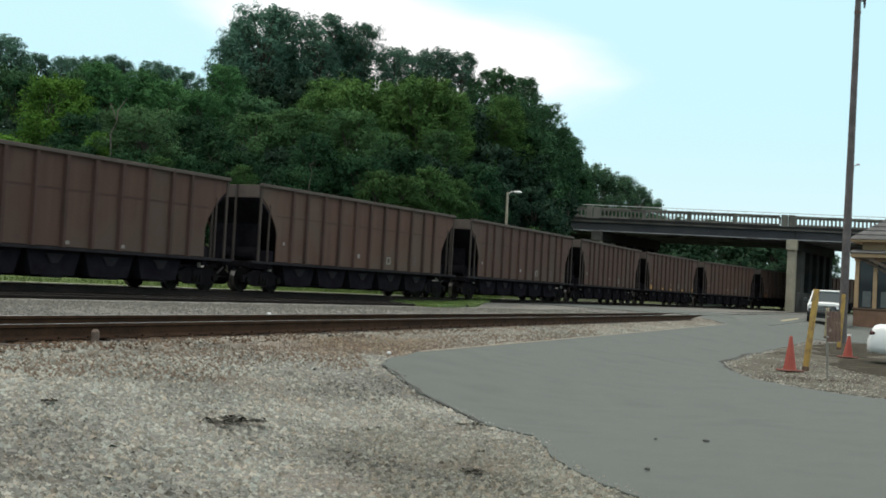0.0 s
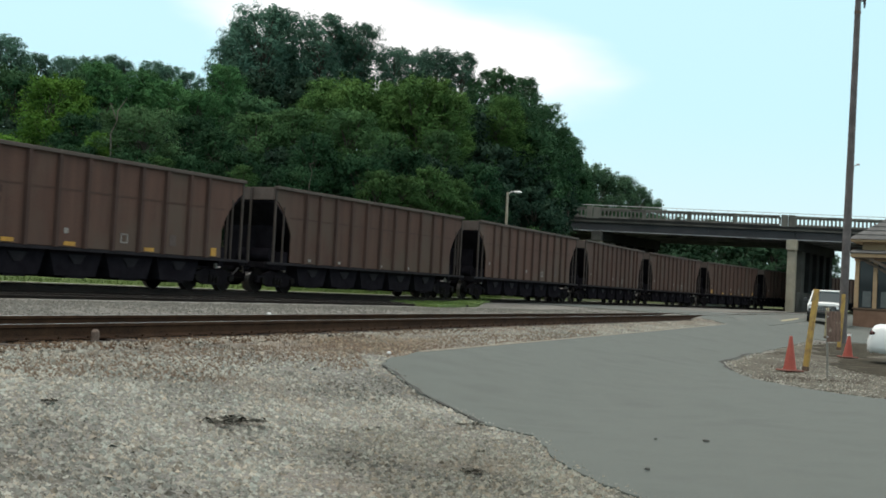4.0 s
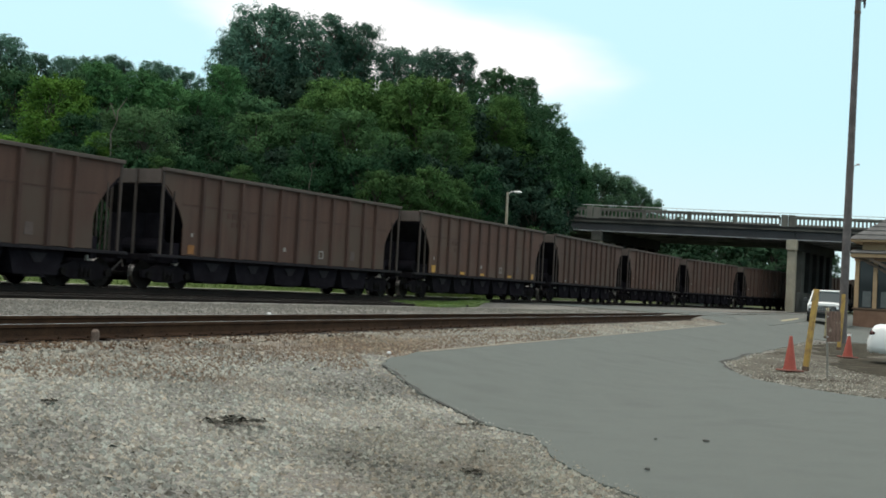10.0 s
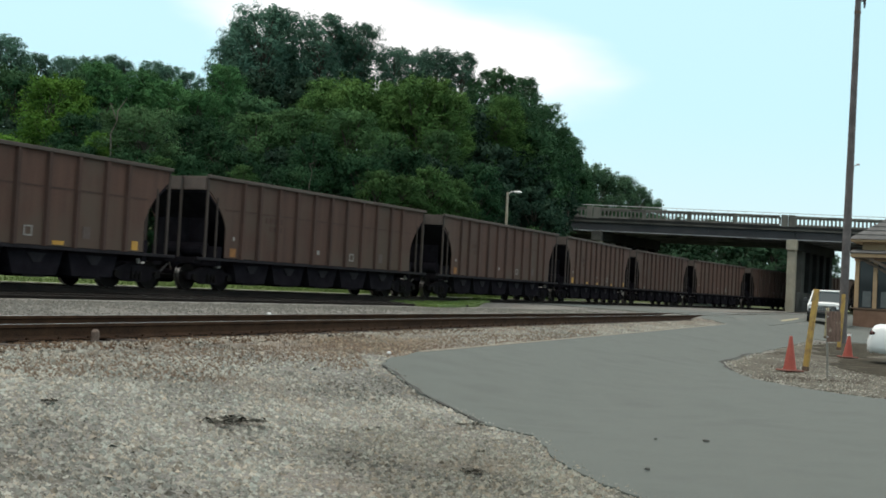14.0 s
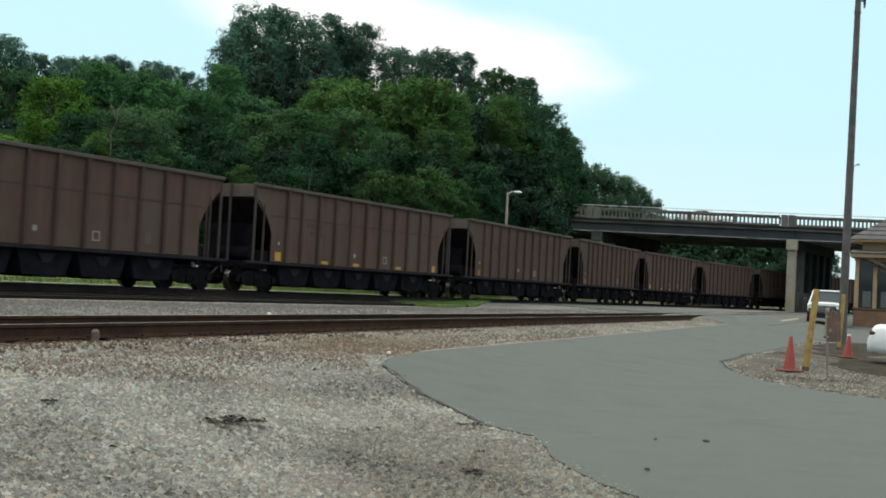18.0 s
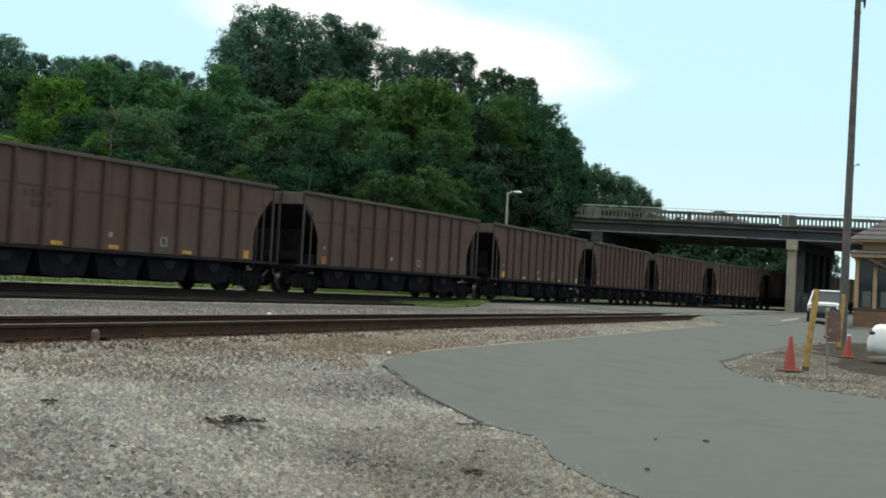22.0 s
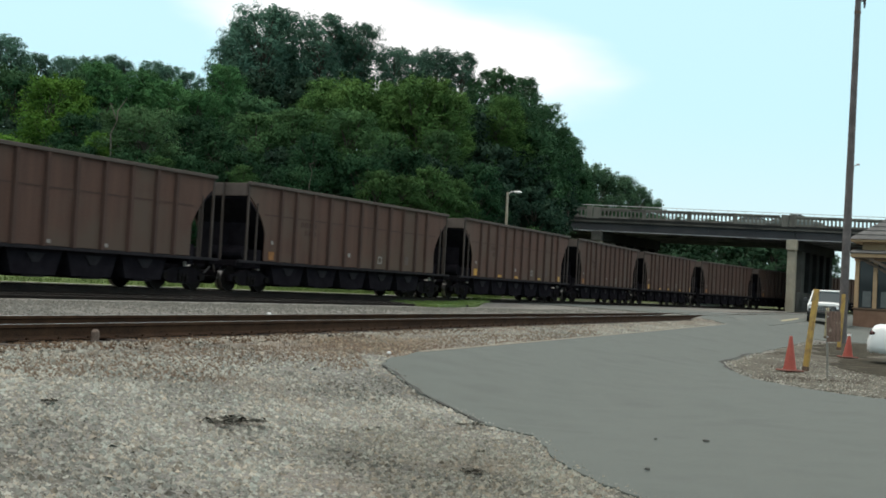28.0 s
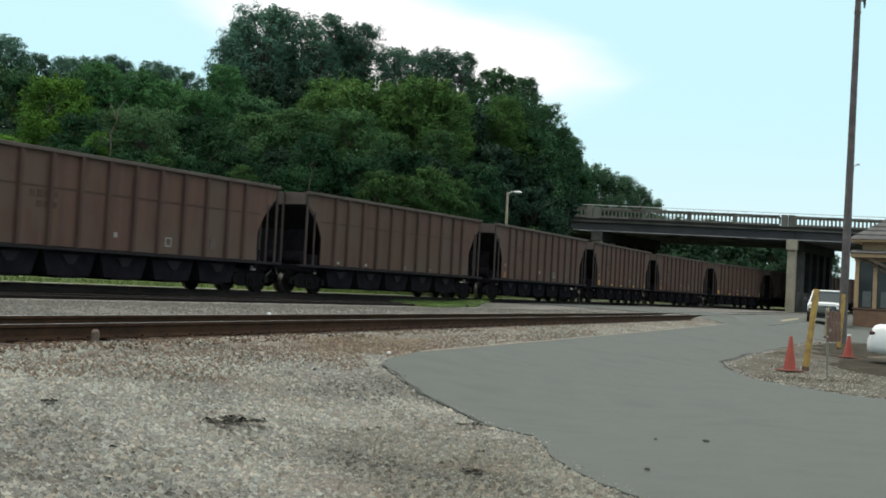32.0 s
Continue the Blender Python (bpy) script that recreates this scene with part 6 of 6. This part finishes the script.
# ---- small things on the ground ----
def lump(name, label, category, x, y, rx, ry, rz, material, seed, count=1):
    """Irregular low pieces: clods, a torn rag, litter."""
    rng = random.Random(seed)
    t = thing(name, label, category, Matrix.Translation((x, y, ground_z(x, y))))
    for i in range(count):
        bm = bmesh.new()
        bmesh.ops.create_icosphere(bm, subdivisions=2, radius=1.0)
        ox, oy = (rng.uniform(-rx, rx) * 0.8, rng.uniform(-ry, ry) * 0.8) if i else (0, 0)
        k = 1.0 if i == 0 else rng.uniform(0.3, 0.6)
        for v in bm.verts:
            f = 1 + 0.45 * noise.noise(v.co * 1.7 + Vector((seed, i, 0)))
            v.co = Vector((v.co.x * rx * k * f + ox, v.co.y * ry * k * f + oy, max(-0.02, v.co.z * rz * k * f)))
        part("piece", bm, material, t)
    return t


def weed_scraps(label, spots, per, size, seed):
    """Withered scraps: flat sprays heaped round a few spots."""
    rng = np.random.default_rng(seed)
    x, y = spots[0][0], spots[0][1]
    t = thing("withered_weed", label, "debris", Matrix.Translation((x, y, ground_z(x, y))))
    for sx, sy, r in spots:
        v, f = leaf_cloud(rng, np.array([(sx - x, sy - y, 0.012)]), np.array([r]), per, size)
        v[:, 2] = np.clip(np.abs(v[:, 2]) * 0.45, 0.0, 0.05) - 0.018
        me = bpy.data.meshes.new("scrap")
        me.from_pydata(v.tolist(), [], f.tolist())
        me.materials.append(M["weed"])
        ob = new("scrap", me)
        ob.parent = t
    return t


weed_scraps("dark withered weed scraps lying on the gravel", [(-1.70, 10.34, 0.075), (-1.60, 10.22, 0.06), (-1.84, 10.12, 0.05), (-1.48, 10.28, 0.05), (-1.70, 10.02, 0.045), (-2.02, 10.2, 0.03)], 26, 0.046, 3)
weed_scraps("small dark weed scrap on the gravel", [(-3.06, 9.66, 0.04), (-3.01, 9.66, 0.03)], 24, 0.032, 5)
weed_scraps("dark scrap by the edge of the asphalt", [(0.42, 12.18, 0.06), (0.30, 12.2, 0.045)], 24, 0.034, 21)
weed_scraps("small dark scrap on the gravel", [(0.41, 10.48, 0.03)], 40, 0.013, 22)
weed_scraps("brown withered scrap on the gravel", [(-0.60, 11.01, 0.035), (-0.5, 11.14, 0.03)], 40, 0.012, 23)
weed_scraps("flat dark weed scrap on the gravel", [(0.28, 9.38, 0.05), (0.36, 9.36, 0.04)], 26, 0.036, 8)
lump("stone_chip", "grey stone chip lying on the asphalt", "stone", 2.71, 12.1, 0.036, 0.026, 0.012, "asphalt_crumb", 9, 3)
lump("stone_chip", "dark stone chip lying on the asphalt", "stone", 1.75, 9.9, 0.024, 0.022, 0.014, "asphalt_crumb", 11, 2)
lump("stone_chip", "small grey stone chip lying on the asphalt", "stone", 2.19, 12.0, 0.018, 0.02, 0.010, "asphalt_crumb", 17, 2)
weed_scraps("small brown weed scrap by the near track", [(-4.08, 14.57, 0.05), (-4.08 + 0.06, 14.57, 0.04)], 40, 0.016, 6)
fallen = thing("fallen_stick", "thin dark stick lying on the gravel", "stick", Matrix.Translation((2.39, 30.44, ground_z(2.39, 30.44))))
part("stick", rods(((0, 0, 0.02), (0.36, -1.12, 0.01 + -0.03), 0.014, 0.008), seg=6), "bark", fallen)
lump("litter", "crumpled white litter beside the track", "litter", -0.68, 17.1, 0.032, 0.028, 0.022, "litter_white", 12, 2)
lump("litter", "white litter between the tracks", "litter", -3.85, 27.59, 0.05, 0.04, 0.05, "litter_white", 13, 2)
lump("litter", "white litter on the grass patch", "litter", 0.76, 47.6, 0.12, 0.10, 0.09, "litter_white", 14, 2)
q = near(2.2, 0.62)
stake = thing("marker_block", "small dull brown weathered block beside the rail", "marker", Matrix.Translation((-4.03, 14.33, 0.5)) @ pose(0, 0, 0, 0, 0, -20))
part("block", boxes((-0.048, 0.048, -0.045, 0.045, -0.05, 0.155), bevel=0.03), "stump", stake)

# a bare dead tree among the leaves
dead = thing("dead_tree", "bare pale dead tree leaning among the bushes", "tree", Matrix.Translation((-14.69, 53.0, 0.8)))
part("trunk", rods(((0.00, 0, -0.30), (0.00, 0, 4.84), 0.051, 0.046), ((0.00, 0, 4.84), (-0.10, 0, 6.38), 0.046, 0.036), ((-0.10, 0, 6.38), (0.14, 0, 6.98), 0.022, 0.017), ((0.14, 0, 6.98), (0.16, 0, 7.43), 0.028, 0.022), ((0.16, 0, 7.43), (0.50, 0, 7.95), 0.022, 0.017), seg=7), "dead_wood", dead)
part("limb", rods(((0.14, 0, 6.98), (-0.21, 0, 7.78), 0.03, 0.012), seg=6), "dead_wood", dead)
snag = thing("dead_vine", "pale dead vine stem hooked over the bushes", "vine", Matrix.Translation((-6.40, 56.8, 0.8)))
part("stem", rods(((0.00, 0, -0.30), (0.00, 0, 4.31), 0.025, 0.023), ((0.00, 0, 4.31), (-0.03, 0, 4.89), 0.023, 0.018), ((-0.03, 0, 4.89), (0.08, 0, 5.51), 0.018, 0.014), ((0.08, 0, 5.51), (-0.04, 0, 5.86), 0.014, 0.010), ((-0.04, 0, 5.86), (0.20, 0, 6.08), 0.010, 0.008), seg=6), "dead_wood", snag)


# ---- approach roads of the bridge ----
def embankment(name, x0, x1):
    """The raised road at an end of the bridge: grassed slopes with a road on top, in the bridge's direction."""
    bm = bmesh.new()
    prism(bm, [(-9.5, 0.2), (-0.4, 8.18), (BR_WIDE + 0.4, 8.18), (BR_WIDE + 9.5, 0.2)], x0, x1, "x", bridge.matrix_basis)
    tagged(link_mesh(name, bm, "far_earth"), "grassy embankment carrying the road to the bridge", "embankment", kind="structure")
    bm = boxes((x0, x1, 0.6, BR_WIDE - 0.6, 8.15, 8.32))
    bmesh.ops.transform(bm, matrix=bridge.matrix_basis, verts=bm.verts[:])
    tagged(link_mesh("approach_road", bm, "asphalt"), "grey asphalt road leading to the bridge", "road", kind="structure")


embankment("embankment", X0 - 480, X0)
embankment("embankment", X1, X1 + 480)

# ---- cars crossing the bridge: (seconds over the near pier, speed, lane, kind) ----
white_sedan = passenger_car("sedan", "white sedan driving over the bridge", "car_white", pose(0, 0, 0))
green_sedan = passenger_car("sedan", "dull grey sedan driving over the bridge", "car_silver", pose(0, 0, 0))
pale_sedan = passenger_car("sedan", "pale silver sedan driving over the bridge", "car_silver", pose(0, 0, 0))
tan_van = passenger_car("minivan", "dusty grey minivan driving over the bridge", "car_tan", pose(0, 0, 0), tall=True, category="van")
grey_sedan = passenger_car("sedan", "dark grey sedan driving over the bridge", "car_green", pose(0, 0, 0))
dark_sedan = passenger_car("sedan", "dark sedan driving back over the bridge", "car_green", pose(0, 0, 0))
TRAFFIC = [(white_sedan, 18.60, 12.2, 2.9), (green_sedan, 20.02, 11.6, 2.9), (pale_sedan, 22.50, 11.4, 2.9), (tan_van, 26.07, 9.9, 2.9), (grey_sedan, 27.85, 8.4, 2.9), (dark_sedan, 27.75, -12.0, 6.4)]


# ---- what moves ----
def motions():
    for n, car in CARS:
        walk(car, [(t, car_pose(train_s(t) + n * CAR_PITCH + HALF)) for t in range(33)])
        sets = [w for b in car.children if b.name.startswith("bogie") for w in b.children if w.name.startswith("wheelset")]
        for w in sets:
            x = w.matrix_basis.translation.x
            walk(w, [(i * 0.1, pose(x, 0, WHEEL_R) @ Matrix.Rotation((train_s(i * 0.1) - train_s(0)) / WHEEL_R % (2 * math.pi), 4, "Y")) for i in range(321)])
    for car, over, speed, lane in TRAFFIC:
        ends = [(t, bridge.matrix_basis @ pose(speed * (t - over), lane, 8.32, 0, 0, 0 if speed > 0 else 180)) for t in range(0, 33, 2)]
        walk(car, ends)


motions()
